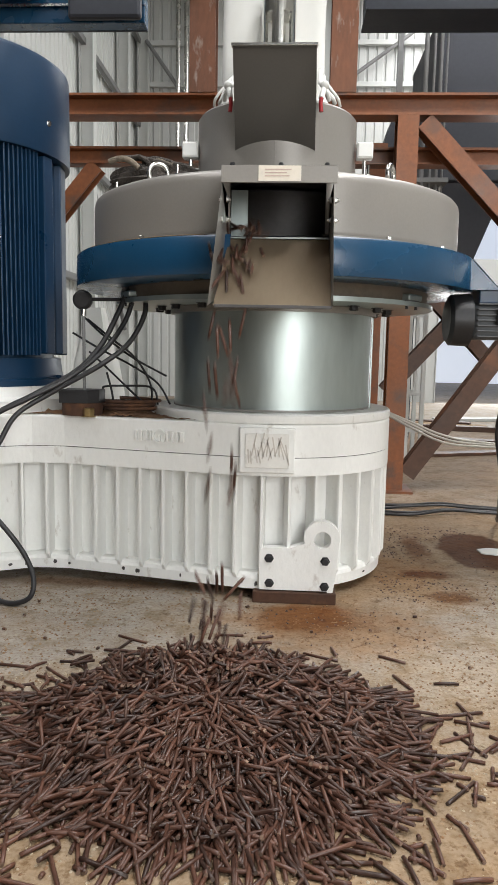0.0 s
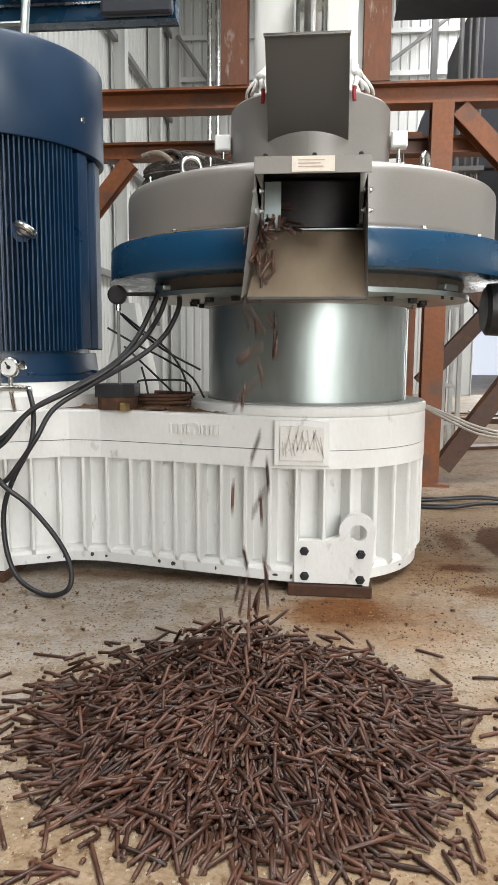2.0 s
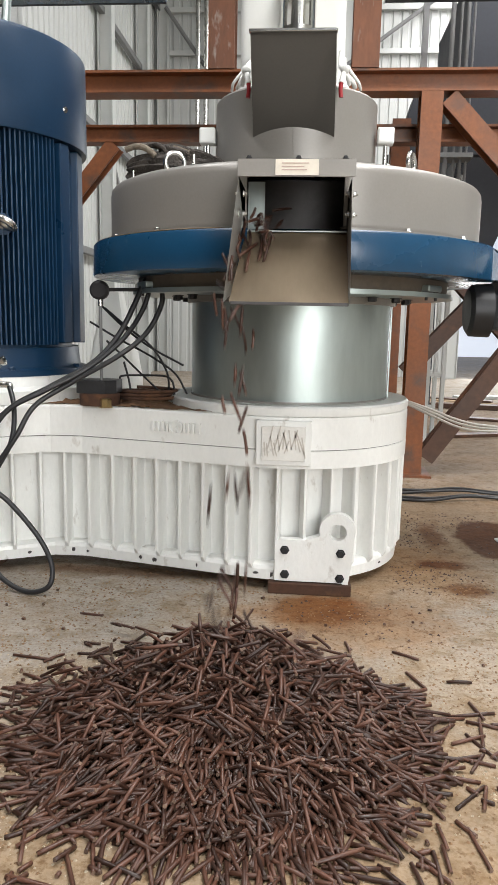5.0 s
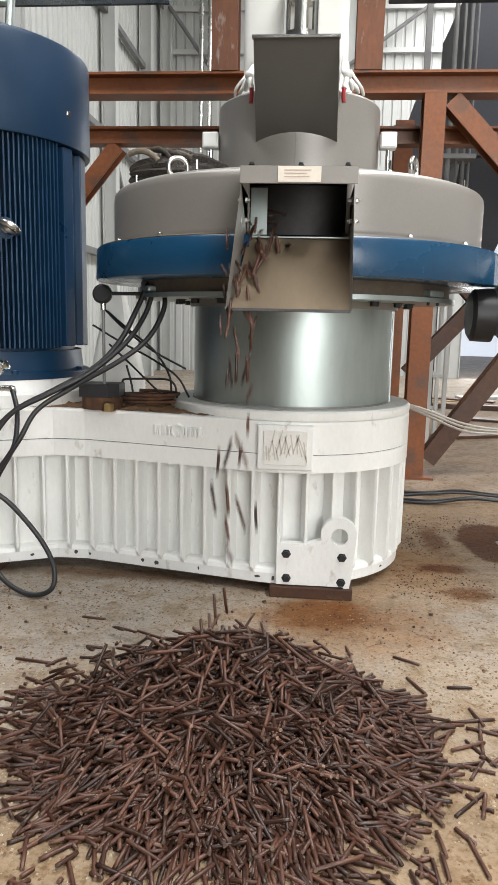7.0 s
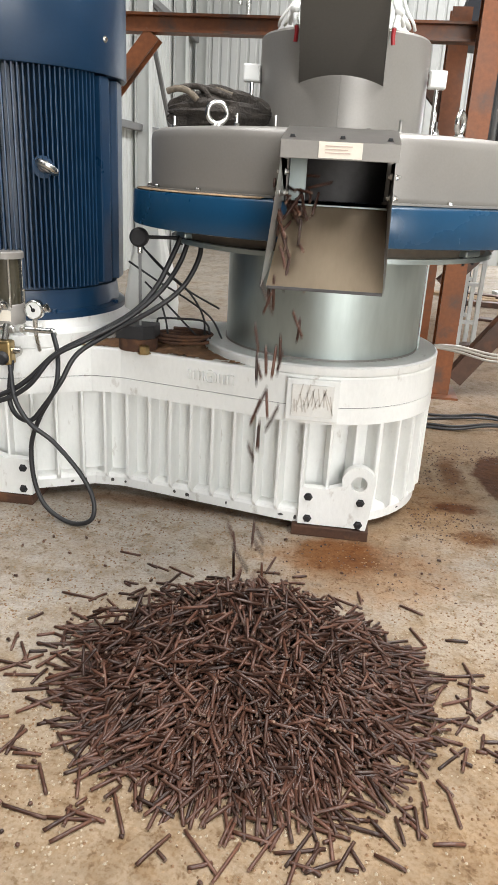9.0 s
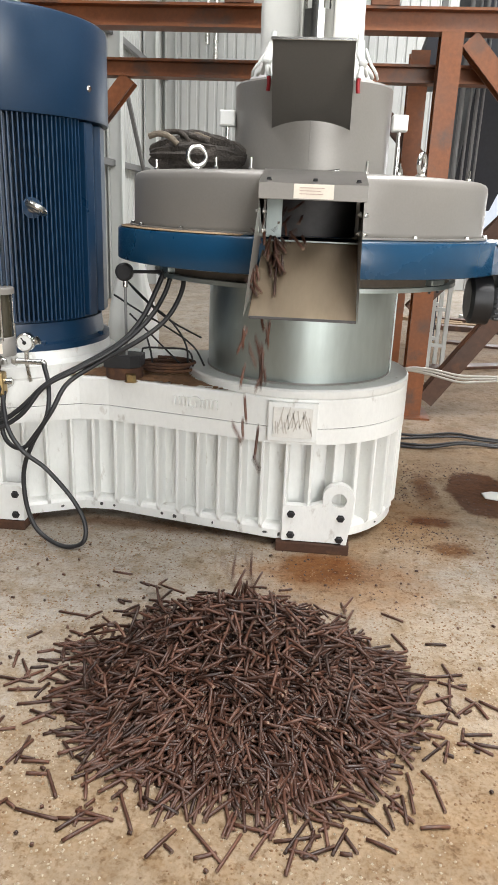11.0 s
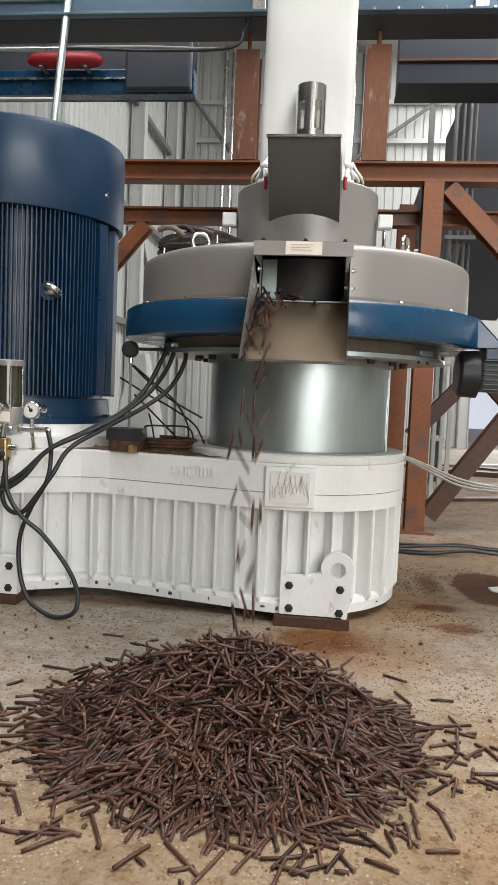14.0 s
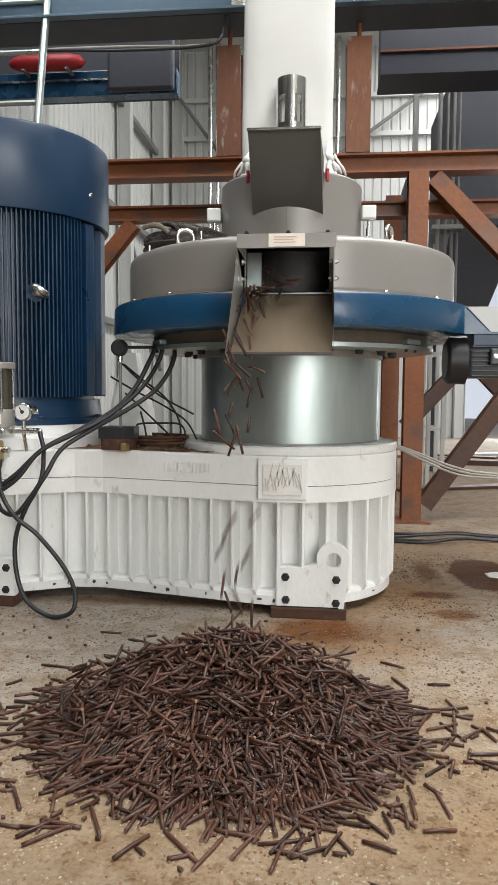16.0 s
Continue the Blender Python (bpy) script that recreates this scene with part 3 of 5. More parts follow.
    for x in (-0.055, 0.045):
        for y in (0.0, 0.3):
            part("upright", box(x - 0.014, x + 0.014, y - 0.014, y + 0.014, 0, 1.25, 0.003), M_CLAD, st)
    for z in (0.2, 0.45, 0.72, 0.98, 1.22):
        part("rung", box(-0.0405, 0.0305, -0.012, 0.012, z, z + 0.024, 0.002), M_CLAD, st)
        part("rung", box(-0.0405, 0.0305, 0.288, 0.312, z, z + 0.024, 0.002), M_CLAD, st)
    rb = random.Random(9)
    for k in range(9):
        x, y, a = rb.uniform(1.15, 2.5), rb.uniform(5.0, 8.8), rb.uniform(-0.5, 0.5)
        w, h = rb.uniform(0.25, 0.55), rb.uniform(0.02, 0.06)
        bd = link("board", box(-w, w, -0.06, 0.06, 0.0, h, 0.003, m=pose(x, y, 0, 0, 0, math.degrees(a))), rb.choice((M_LEDGE, M_CLAD, M_DARKRUST)))
        tagged(bd, "loose board lying on the floor behind the gantry", "board", "loose boards")
    lad = thing("step_ladder", "aluminium ladder leaning on the platform", "ladder", at=(-1.45, 3.7, 0))
    for x in (-0.42, 0.0):
        part("rail", rod((x, -0.15, 0.02), (x + 0.12, 0.28, 3.1), 0.021), M_GALV, lad)
    for i in range(10):
        z = 0.3 + i * 0.28
        y = -0.15 + 0.43 * z / 3.1
        part("rung", rod((-0.42 + 0.12 * z / 3.1, y, z), (0.12 * z / 3.1, y, z), 0.013), M_GALV, lad)


overhead()


# ---- gearbox ----
def gear_outline(off):
    """Plan of the casting: two round ends joined by a waist, moved outwards by off."""
    R, L = 0.366 + off, 0.369 + off
    front = []
    for a in np.arange(0, 106, 6):          # round end under the mill, from the right side to the front
        front.append((AX + R * math.cos(radians(-a)), AY + R * math.sin(radians(-a))))
    wx, wy = -0.575, 2.468 - off
    front.append((wx, wy))
    front.append((wx - 0.10, wy - 0.003))
    for a in np.arange(66, 181, 6):
        front.append((MX + L * math.cos(radians(-a)), MY + L * math.sin(radians(-a))))
    back = [(x, 2 * AY - y) for x, y in front[::-1]][1:-1]
    return front + back


def along(outline, step, first=0.0):
    """Places and outward normals at equal steps on the outline."""
    pts = [Vector((x, y, 0)) for x, y in outline]
    out, carry = [], first
    for i in range(len(pts)):
        a, b = pts[i], pts[(i + 1) % len(pts)]
        d = b - a
        s = carry
        while s < d.length:
            t = d.normalized()
            out.append((a + t * s, Vector((-t.y, t.x, 0))))
            s += step
        carry = s - d.length
    return out


GZ0, GZ1 = 0.035, 0.522


def gearbox():
    g = thing("gearbox", "white painted ribbed cast-iron gearbox standing on packing plates", "gearbox", at=(0, 0, 0))
    part("lower_casing", prism(gear_outline(-0.034), GZ0, 0.395), M_WHITE, g)
    part("base_flange", prism(gear_outline(0.012), GZ0 - 0.002, 0.078, 0.015), M_WHITE, g)
    part("upper_flange", prism(gear_outline(0.028), 0.372, 0.424, 0.003), M_WHITE, g)
    part("joint", prism(gear_outline(0.025), 0.424, 0.4262), M_INNER, g, "dark joint line")
    part("cover", prism(gear_outline(0.028), 0.4262, GZ1, 0.008), M_WHITE, g)
    rib = None
    fine, k, spots = along(gear_outline(0.0), 0.001, 0.0592), 0, []
    while k < len(fine):
        spots.append(fine[k])
        k += 84 if -0.75 < fine[k][0].x < -0.40 else 75
    for p, n in spots:
        if p.y > 3.0:
            continue
        if rib is None:
            b = bmesh.new()
            prof = [(-0.0075, 0.040), (0.0075, 0.040), (0.0062, -0.020), (0.0035, -0.0262), (-0.0035, -0.0262), (-0.0062, -0.020)]
            foot = [b.verts.new((x, max(y, -0.010), 0.06)) for x, y in prof]
            lo = [b.verts.new((x, y, 0.082)) for x, y in prof]
            hi = [b.verts.new((x, y, 0.376)) for x, y in prof]
            for i in range(6):
                b.faces.new((lo[i], lo[(i + 1) % 6], hi[(i + 1) % 6], hi[i]))
                b.faces.new((foot[i], foot[(i + 1) % 6], lo[(i + 1) % 6], lo[i]))
            b.faces.new(hi)
            bmesh.ops.recalc_face_normals(b, faces=b.faces[:])
            rib = part("rib", b, M_WHITE, g)
            ob = rib
        else:
            ob = new("rib", rib.data)
            ob.parent = g
        if p.y < AY or abs(p.y - AY) < 0.3:
            n = -n if n.dot(Vector((p.x - (AX if p.x > -0.5 else MX), p.y - AY, 0))) < 0 else n
        ob.matrix_basis = Matrix.Translation(p) @ Matrix.Rotation(math.atan2(n.x, -n.y), 4, "Z")
    # chipped paint along the foot of the casting
    rnd = random.Random(31)
    for p, n in along(gear_outline(0.008), 0.047):
        if p.y > AY - 0.1 or rnd.random() < 0.35:
            continue
        n = -n if n.dot(Vector((p.x - (AX if p.x > -0.5 else MX), p.y - AY, 0))) < 0 else n
        w, h = rnd.uniform(0.003, 0.012), rnd.uniform(0.003, 0.011)
        c = bmesh.new()
        k = rnd.randint(6, 9)
        out = [(w * rnd.uniform(0.5, 1) * math.cos(2 * math.pi * i / k), h * rnd.uniform(0.5, 1) * math.sin(2 * math.pi * i / k)) for i in range(k)]
        fr = [c.verts.new((x, -0.0052, z)) for x, z in out]
        bk = [c.verts.new((x, 0.002, z)) for x, z in out]
        c.faces.new(fr)
        for i in range(k):
            c.faces.new((fr[i], fr[(i + 1) % k], bk[(i + 1) % k], bk[i]))
        bmesh.ops.recalc_face_normals(c, faces=c.faces[:])
        chip = part("paint_chip", c, M_INNER, g, "dark bare metal chip")
        chip.matrix_basis = Matrix.Translation((p.x, p.y, rnd.choice((0.0485, 0.050, 0.053)))) @ Matrix.Rotation(math.atan2(n.x, -n.y), 4, "Z")
    ring = lathe([(0.30, GZ1), (0.392, GZ1), (0.394, GZ1 + 0.004), (0.394, GZ1 + 0.022), (0.388, GZ1 + 0.028), (0.30, GZ1 + 0.028)], 96, pose(AX, AY, 0))
    part("bearing_ring", ring, M_WHITE, g, "raised white ring under the drum", 40)
    ped = lathe([(0.0, GZ1), (0.40, GZ1), (0.40, 0.56), (0.375, 0.572), (0.37, 0.603), (0.0, 0.603)], 80, pose(MX, MY, 0))
    part("motor_pedestal", ped, M_WHITE, g, "white motor pedestal", 35)
    # name plate block with lettering that cannot be read
    npb = part("plate_block", box(-0.025, 0.133, -0.022, 0.05, 0.382, 0.512, 0.004, m=pose(0, 2.318, 0)), M_WHITE, g, "raised plate block")
    part("name_plate", box(-0.008, 0.116, 2.290, 2.2955, 0.398, 0.496, 0.001), M_NAMEPLATE, npb, "etched metal name plate")
    rnd = random.Random(4)
    for i in range(17):
        x = -0.002 + i * 0.0068
        z0 = 0.405 + rnd.random() * 0.03
        part("bar", box(x, x + 0.0035, 2.2885, 2.2902, z0, z0 + 0.035 + rnd.random() * 0.04, m=Matrix.Translation((x, 0, 0.45)) @ Matrix.Rotation(rnd.uniform(-0.4, 0.4), 4, "Y") @ Matrix.Translation((-x, 0, -0.45))), M_PLATEINK, npb)
    # bolted lifting brackets
    def bracket(x0, flip, y):
        out = [(0, 0.038)]
        out += [(0, 0.155), (0.012, 0.163), (0.085, 0.163)]
        for a in np.arange(200, -20, -12):
            out.append((0.179 + 0.052 * math.cos(radians(a)), 0.195 + 0.050 * math.sin(radians(a))))
        out += [(0.222, 0.085), (0.212, 0.018), (0.196, 0.038)]
        hole = [(0.181 + 0.025 * math.cos(radians(a)), 0.190 + 0.025 * math.sin(radians(a))) for a in range(0, 360, 20)]
        b = bmesh.new()
        vs = [b.verts.new((px * flip, 0, pz)) for px, pz in out]
        hs = [b.verts.new((px * flip, 0, pz)) for px, pz in hole]
        es = [b.edges.new((vs[i], vs[(i + 1) % len(vs)])) for i in range(len(vs))] + [b.edges.new((hs[i], hs[(i + 1) % len(hs)])) for i in range(len(hs))]
        bmesh.ops.triangle_fill(b, edges=es, use_beauty=True)
        r = bmesh.ops.extrude_face_region(b, geom=b.faces[:])
        bmesh.ops.translate(b, vec=(0, 0.03, 0), verts=[v for v in r["geom"] if isinstance(v, bmesh.types.BMVert)])
        bmesh.ops.recalc_face_normals(b, faces=b.faces[:])
        b.transform(Matrix.Translation((x0, y, 0)))
        br = part("lifting_bracket", b, M_WHITE, g, "white lifting bracket with a round eye")
        for px, pz in ((0.028, 0.132), (0.190, 0.128), (0.030, 0.058), (0.190, 0.052)):
            part("bolt", hexbolt(Matrix.Translation((x0 + px * flip, y, pz)) @ pose(0, 0, 0, 90), 0.0105, 0.010), M_DARK, br, "black hexagon bolt")
    bracket(0.038, 1, 2.305)
    bracket(-0.838, -1, 2.300)
    # worn cast lettering of a maker's name: plain low bars
    face = [q for q in gear_outline(0.028) if q[1] < AY]
    for x, w, h in ((-0.338, 0.008, 0.030), (-0.322, 0.007, 0.030), (-0.306, 0.010, 0.030), (-0.292, 0.006, 0.030), (-0.266, 0.008, 0.018), (-0.240, 0.007, 0.030), (-0.226, 0.006, 0.030), (-0.212, 0.007, 0.030), (-0.196, 0.012, 0.030)):
        p, q = [(a, c) for a, c in zip(face, face[1:]) if c[0] <= x <= a[0]][0]
        t = (x - p[0]) / (q[0] - p[0])
        y = p[1] + t * (q[1] - p[1])
        if abs(x + 0.266) < 0.001:
            part("ring", lathe([(0.017, 0.0), (0.022, 0.0), (0.022, 0.0085), (0.017, 0.0085), (0.017, 0.0)], 28, Matrix.Translation((x, y, 0.473)) @ Matrix.Rotation(math.atan2(p[1] - q[1], p[0] - q[0]), 4, "Z") @ pose(0, 0, 0, 90)), M_WHITE, g, "raised round emblem", 40)
        part("bar", box(-w / 2, w / 2, -0.009, 0.004, 0.458, 0.458 + h, 0.0012, m=Matrix.Translation((x, y, 0)) @ Matrix.Rotation(math.atan2(p[1] - q[1], p[0] - q[0]), 4, "Z")), M_WHITE, g)


gearbox()


def packing():
    for x0, x1, y0, y1 in ((0.02, 0.262, 2.295, 2.47), (-1.10, -0.84, 2.30, 2.47), (0.02, 0.262, 2.95, 3.1), (-1.10, -0.84, 2.95, 3.1)):
        ob = link("packing_plate", box(x0, x1, y0, y1, 0.0, 0.034, 0.003), M_RUSTPLATE)
        tagged(ob, "rusty steel packing plate under the gearbox", "packing plate", "packing plates")


packing()


# ---- pellet mill on the gearbox ----
def mill():
    m = thing("pellet_mill", "grey and blue vertical ring-die pellet mill with a galvanised drum", "pellet mill", at=(AX, AY, 0))
    T = Matrix.Translation((-AX, -AY, 0))
    z = GZ1 + 0.028
    drum = lathe([(0.30, z), (0.3235, z), (0.3235, 0.842), (0.30, 0.842)], 128)
    part("drum", drum, M_GALV, m, "galvanised sheet drum", 40)
    part("drum_hoop", lathe([(0.3235, z), (0.3265, z), (0.3265, z + 0.006), (0.3235, z + 0.006)], 128), M_GREYPAINT, m)
    part("seam_bar", box(0.320, 0.3255, -0.060, -0.057, z, 0.84, 0.001), M_GALV, m, "bright vertical seam bar")
    part("drum_flange", lathe([(0.30, 0.842), (0.338, 0.842), (0.338, 0.862), (0.30, 0.862)], 96), M_GREYPAINT, m, "grey flange", 40)
    bolt = None
    for i in range(20):
        a = radians(i * 18 + 4)
        mm = Matrix.Translation((0.375 * math.cos(a), 0.375 * math.sin(a), 0.8625)) @ pose(0, 0, 0, 180)
        if bolt is None:
            bolt = part("flange_bolt", hexbolt(Matrix.Identity(4), 0.013, 0.014), M_DARK, m, "black bolt head")
            ob = bolt
        else:
            ob = new("flange_bolt", bolt.data)
            ob.parent = m
        ob.matrix_basis = mm
    part("skirt", lathe([(0.30, 0.876), (0.492, 0.876), (0.496, 0.913), (0.30, 0.913)], 96), M_SKIRT, m, "brown dusty sheet skirt", 30)
    part("base_plate", lathe([(0.30, 0.8625), (0.512, 0.8625), (0.512, 0.8755), (0.30, 0.8755)], 96), M_GALV, m, "pale round base plate", 40)
    blue = lathe([(0.40, 0.912), (0.628, 0.912), (0.6325, 0.9135), (0.634, 0.917), (0.632, 1.002), (0.628, 1.008), (0.575, 1.012), (0.40, 1.008)], 128)
    cut = [f for f in blue.faces if abs(f.calc_center_median().x - 0.025) < 0.128 and f.calc_center_median().y < -0.50 and f.calc_center_median().z > 0.92]
    bmesh.ops.delete(blue, geom=cut, context="FACES")
    part("blue_casing", blue, M_BLUE, m, "blue painted lower casing ring", 35)
    # grey hood with a rectangular outlet cut through its front
    prof = [(0.577, 1.010), (0.577, 1.030), (0.577, 1.10), (0.577, 1.150), (0.5745, 1.165), (0.568, 1.173), (0.556, 1.178), (0.40, 1.181), (0.24, 1.183)]
    b = lathe(prof, 180)
    gone = [f for f in b.faces if abs(f.calc_center_median().x - 0.025) < 0.122 and f.calc_center_median().y < -0.5 and f.calc_center_median().z < 1.16]
    bmesh.ops.delete(b, geom=gone, context="FACES")
    bmesh.ops.recalc_face_normals(b, faces=b.faces[:])
    hood = part("hood", b, M_GREYPAINT, m, "grey painted round hood", 35)
    s = hood.modifiers.new("thickness", "SOLIDIFY")
    s.thickness, s.offset = 0.006, -1
    part("hood_rim", lathe([(0.577, 1.0125), (0.592, 1.0125), (0.592, 1.018), (0.577, 1.018)], 128, None, -77.0 + 0.0, 257.0 - 0.0), M_GREYPAINT, m, "grey hood rim flange", 40)
    part("dust_ledge", lathe([(0.593, 1.0135), (0.622, 1.0105), (0.622, 1.012), (0.593, 1.0145)], 60, None, 165, 255), M_LEDGE, m, "tan dust on the casing ledge")
    rb = None
    for i in range(16):
        a = radians(i * 22.5 + 9)
        if 255 < (i * 22.5 + 9) < 285:
            continue
        mm = Matrix.Translation((0.585 * math.cos(a), 0.585 * math.sin(a), 1.017))
        if rb is None:
            rb = part("rim_bolt", hexbolt(Matrix.Identity(4), 0.007, 0.008), M_STEEL, m, "small bright bolt")
            ob = rb
        else:
            ob = new("rim_bolt", rb.data)
            ob.parent = m
        ob.matrix_basis = mm
    part("die_cover", lathe([(0.40, 1.009), (0.40, 1.16), (0.38, 1.17), (0, 1.17)], 96), M_INNER, m, "dark die cover inside the hood", 40)
    # feed neck
    neck = lathe([(0.252, 1.181), (0.252, 1.445), (0.246, 1.452), (0.14, 1.460), (0.14, 1.470), (0, 1.470)], 96)
    part("feed_neck", neck, M_GREYPAINT, m, "grey cylindrical feed neck", 35)
    part("neck_seam", box(-0.0018, 0.0018, -0.2535, -0.2515, 1.185, 1.33, 0.0005), M_GREYPAINT, m, "narrow weld seam")
    for a in (-128, -52, 40, 140):
        c = Vector((0.285 * math.cos(radians(a)), 0.285 * math.sin(radians(a)), 1.181))
        lug = part("neck_lug", box(-0.02, 0.02, -0.035, 0.035, 0, 0.006, 0.001, m=Matrix.Translation(c) @ Matrix.Rotation(radians(a), 4, "Z")), M_GREYPAINT, m)
        part("stud", hexbolt(Matrix.Translation(c + Vector((0, 0, 0.006))), 0.008, 0.010, 0.03), M_STEEL, lug, "bright stud")
    for a in (-135, -45, 45, 135):
        c = (0.46 * math.cos(radians(a)), 0.46 * math.sin(radians(a)), 1.1795)
        part("lifting_eye", eyebolt(Matrix.Translation(c) @ Matrix.Rotation(radians(20 if a == -135 else 65), 4, "Z"), 0.027, 0.007), M_STEEL, m, "bright steel lifting eye", 50)
    for a in (-150, -118, -25, -62):
        c = (0.53 * math.cos(radians(a)), 0.53 * math.sin(radians(a)), 1.178)
        part("stud", hexbolt(Matrix.Translation(c), 0.007, 0.009, 0.022), M_STEEL, m, "bright stud")
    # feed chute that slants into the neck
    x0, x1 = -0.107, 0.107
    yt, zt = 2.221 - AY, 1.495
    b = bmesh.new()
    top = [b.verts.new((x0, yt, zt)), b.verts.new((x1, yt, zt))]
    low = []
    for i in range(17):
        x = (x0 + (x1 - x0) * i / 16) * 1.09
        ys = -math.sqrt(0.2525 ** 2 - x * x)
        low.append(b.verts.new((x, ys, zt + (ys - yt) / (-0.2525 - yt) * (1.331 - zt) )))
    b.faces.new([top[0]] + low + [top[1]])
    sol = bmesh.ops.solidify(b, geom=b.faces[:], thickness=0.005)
    chute = part("feed_chute", b, M_CHUTE_SHADED, m, "grey slanting feed chute plate, coloured darker as it faces down")
    for x in (x0, x1):
        b = bmesh.new()
        ys = -math.sqrt(0.2525 ** 2 - (x * 1.09) ** 2)
        q = [(x, yt, zt), (x * 1.09, ys + 0.01, zt), (x * 1.09, ys + 0.01, 1.30)]
        b.faces.new([b.verts.new(v) for v in q])
        bmesh.ops.solidify(b, geom=b.faces[:], thickness=0.004)
        part("side_plate", b, M_GREYPAINT, chute)
    part("rim_strip", box(x0 - 0.003, x1 + 0.003, yt - 0.012, yt + 0.006, zt - 0.001, zt + 0.006, 0.001), M_STEEL, chute, "pale bent rim strip")
    # hollow spindle with slots
    b = bmesh.new()
    n, rows = 48, 12
    zz = np.linspace(1.47, 1.81, rows)
    vs = [[b.verts.new((0.053 * math.cos(2 * math.pi * k / n), -0.06 + 0.053 * math.sin(2 * math.pi * k / n), zq)) for k in range(n)] for zq in zz]
    for j in range(rows - 1):
        for k in range(n):
            b.faces.new((vs[j][k], vs[j][(k + 1) % n], vs[j + 1][(k + 1) % n], vs[j + 1][k]))
    slot = [f for f in b.faces if 1.66 < f.calc_center_median().z < 1.74 and any(abs(math.degrees(math.atan2(f.calc_center_median().y + 0.06, f.calc_center_median().x)) - a) < 15 for a in (-130, -58, 50, 130))]
    bmesh.ops.delete(b, geom=slot, context="FACES")
    sp = part("spindle", b, M_CHROME, m, "bright slotted steel spindle")
    s = sp.modifiers.new("thickness", "SOLIDIFY")
    s.thickness, s.offset = 0.008, -1
    # outlet mouth: header, cheeks and tongue
    fx0, fx1 = -0.052 - AX, 0.205 - AX
    yf = 1.965 - AY
    hb = box(fx0 - 0.003, fx1 + 0.003, yf, yf + 0.005, 1.104, 1.142, 0.001)
    tb = bmesh.new()
    tb.faces.new([tb.verts.new(v) for v in ((fx0 - 0.003, yf, 1.142), (fx1 + 0.003, yf, 1.142), (fx1 + 0.003, -0.545, 1.181), (fx0 - 0.003, -0.545, 1.181))])
    bmesh.ops.solidify(tb, geom=tb.faces[:], thickness=0.004)
    head = part("outlet_header", merge(hb, tb), M_GREYPAINT, m, "grey outlet header box")
    lab = part("label", box(-0.022, 0.074, yf - 0.003, yf - 0.0005, 1.107, 1.1405), M_LABEL, head, "pale warning label")
    for i, w in enumerate((0.06, 0.05, 0.056)):
        part("bar", box(-0.008, -0.008 + w, yf - 0.0042, yf - 0.0031, 1.131 - i * 0.007, 1.133 - i * 0.007), M_INK, lab)
    for x in (fx0 + 0.02, fx1 - 0.02, 0.028):
        part("screw", hexbolt(Matrix.Translation((x, yf + 0.03, 1.1488)), 0.005, 0.006), M_DARK, head)
    for x, lean in ((fx0, -0.024), (fx1 - 0.005, 0.004)):
        b = bmesh.new()
        q = [(x, -0.50, 1.105), (x, yf, 1.105), (x + lean, 1.905 - AY, 0.825), (x + lean * 0.9, 2.05 - AY, 0.85), (x, -0.57, 1.0), (x, -0.50, 1.0)]
        b.faces.new([b.verts.new(v) for v in q])
        bmesh.ops.solidify(b, geom=b.faces[:], thickness=0.005)
        bmesh.ops.recalc_face_normals(b, faces=b.faces[:])
        ck = part("cheek", b, M_GREYPAINT, m, "grey outlet cheek plate")
        sgn = -1 if x < 0 else 1
        for zz2, yy in ((1.075, -0.69), (1.03, -0.69)):
            for k in (-1, 1):
                part("bolt", hexbolt(Matrix.Translation((x + 0.0025 + sgn * 0.004 * k, yy, zz2)) @ pose(0, 0, 0, 0, 90 * sgn * k, 0), 0.006, 0.006, 0.004), M_STEEL, ck, "bright bolt")
    b = bmesh.new()
    q = [(fx0 + 0.006, -0.60, 1.0), (fx1 - 0.006, -0.60, 1.0), (fx1 - 0.004, 1.915 - AY, 0.828), (fx0 - 0.012, 1.915 - AY, 0.828)]
    b.faces.new([b.verts.new(v) for v in q])
    bmesh.ops.solidify(b, geom=b.faces[:], thickness=0.004)
    tongue = part("tongue", b, M_TONGUE, m, "worn tan outlet tongue plate")
    part("sill", box(fx0 + 0.006, fx1 - 0.006, -0.606, -0.592, 1.0005, 1.005, 0.001), M_GALV, m, "bright worn sill")
    part("tail_lip", box(fx0 - 0.010, fx1 - 0.004, 1.9125 - AY, 1.9165 - AY, 0.822, 0.829, 0.001), M_INNER, tongue, "worn dark lip")
    part("inner_plate", box(fx0 + 0.007, fx0 + 0.048, -0.56, -0.554, 1.009, 1.125), M_GALV, m, "pale plate inside the outlet")
    # scraper drive: blue arm and finned gear motor
    def side_prism(outline, y0, y1):
        w = bmesh.new()
        fr, bk = [[w.verts.new((x, y, z)) for x, z in outline] for y in (y0, y1)]
        w.faces.new(fr)
        w.faces.new(bk[::-1])
        for i in range(len(outline)):
            w.faces.new((fr[i], bk[i], bk[(i + 1) % len(outline)], fr[(i + 1) % len(outline)]))
        bmesh.ops.recalc_face_normals(w, faces=w.faces[:])
        return w
    arm = part("drive_arm", side_prism([(0.45, 0.9155), (1.25, 0.9155), (1.25, 0.922), (0.655, 0.922), (0.578, 1.0), (0.45, 1.0)], -0.262, 0.24), M_BLUE, m, "blue tapered drive arm")
    part("top_cover", side_prism([(0.663, 0.9235), (1.25, 0.9235), (1.25, 1.004), (0.586, 1.004)], -0.245, 0.22), M_CLAD, arm, "white sheet cover on the arm")
    mx, my, mz = 0.78 - AX, 2.50 - AY, 0.828
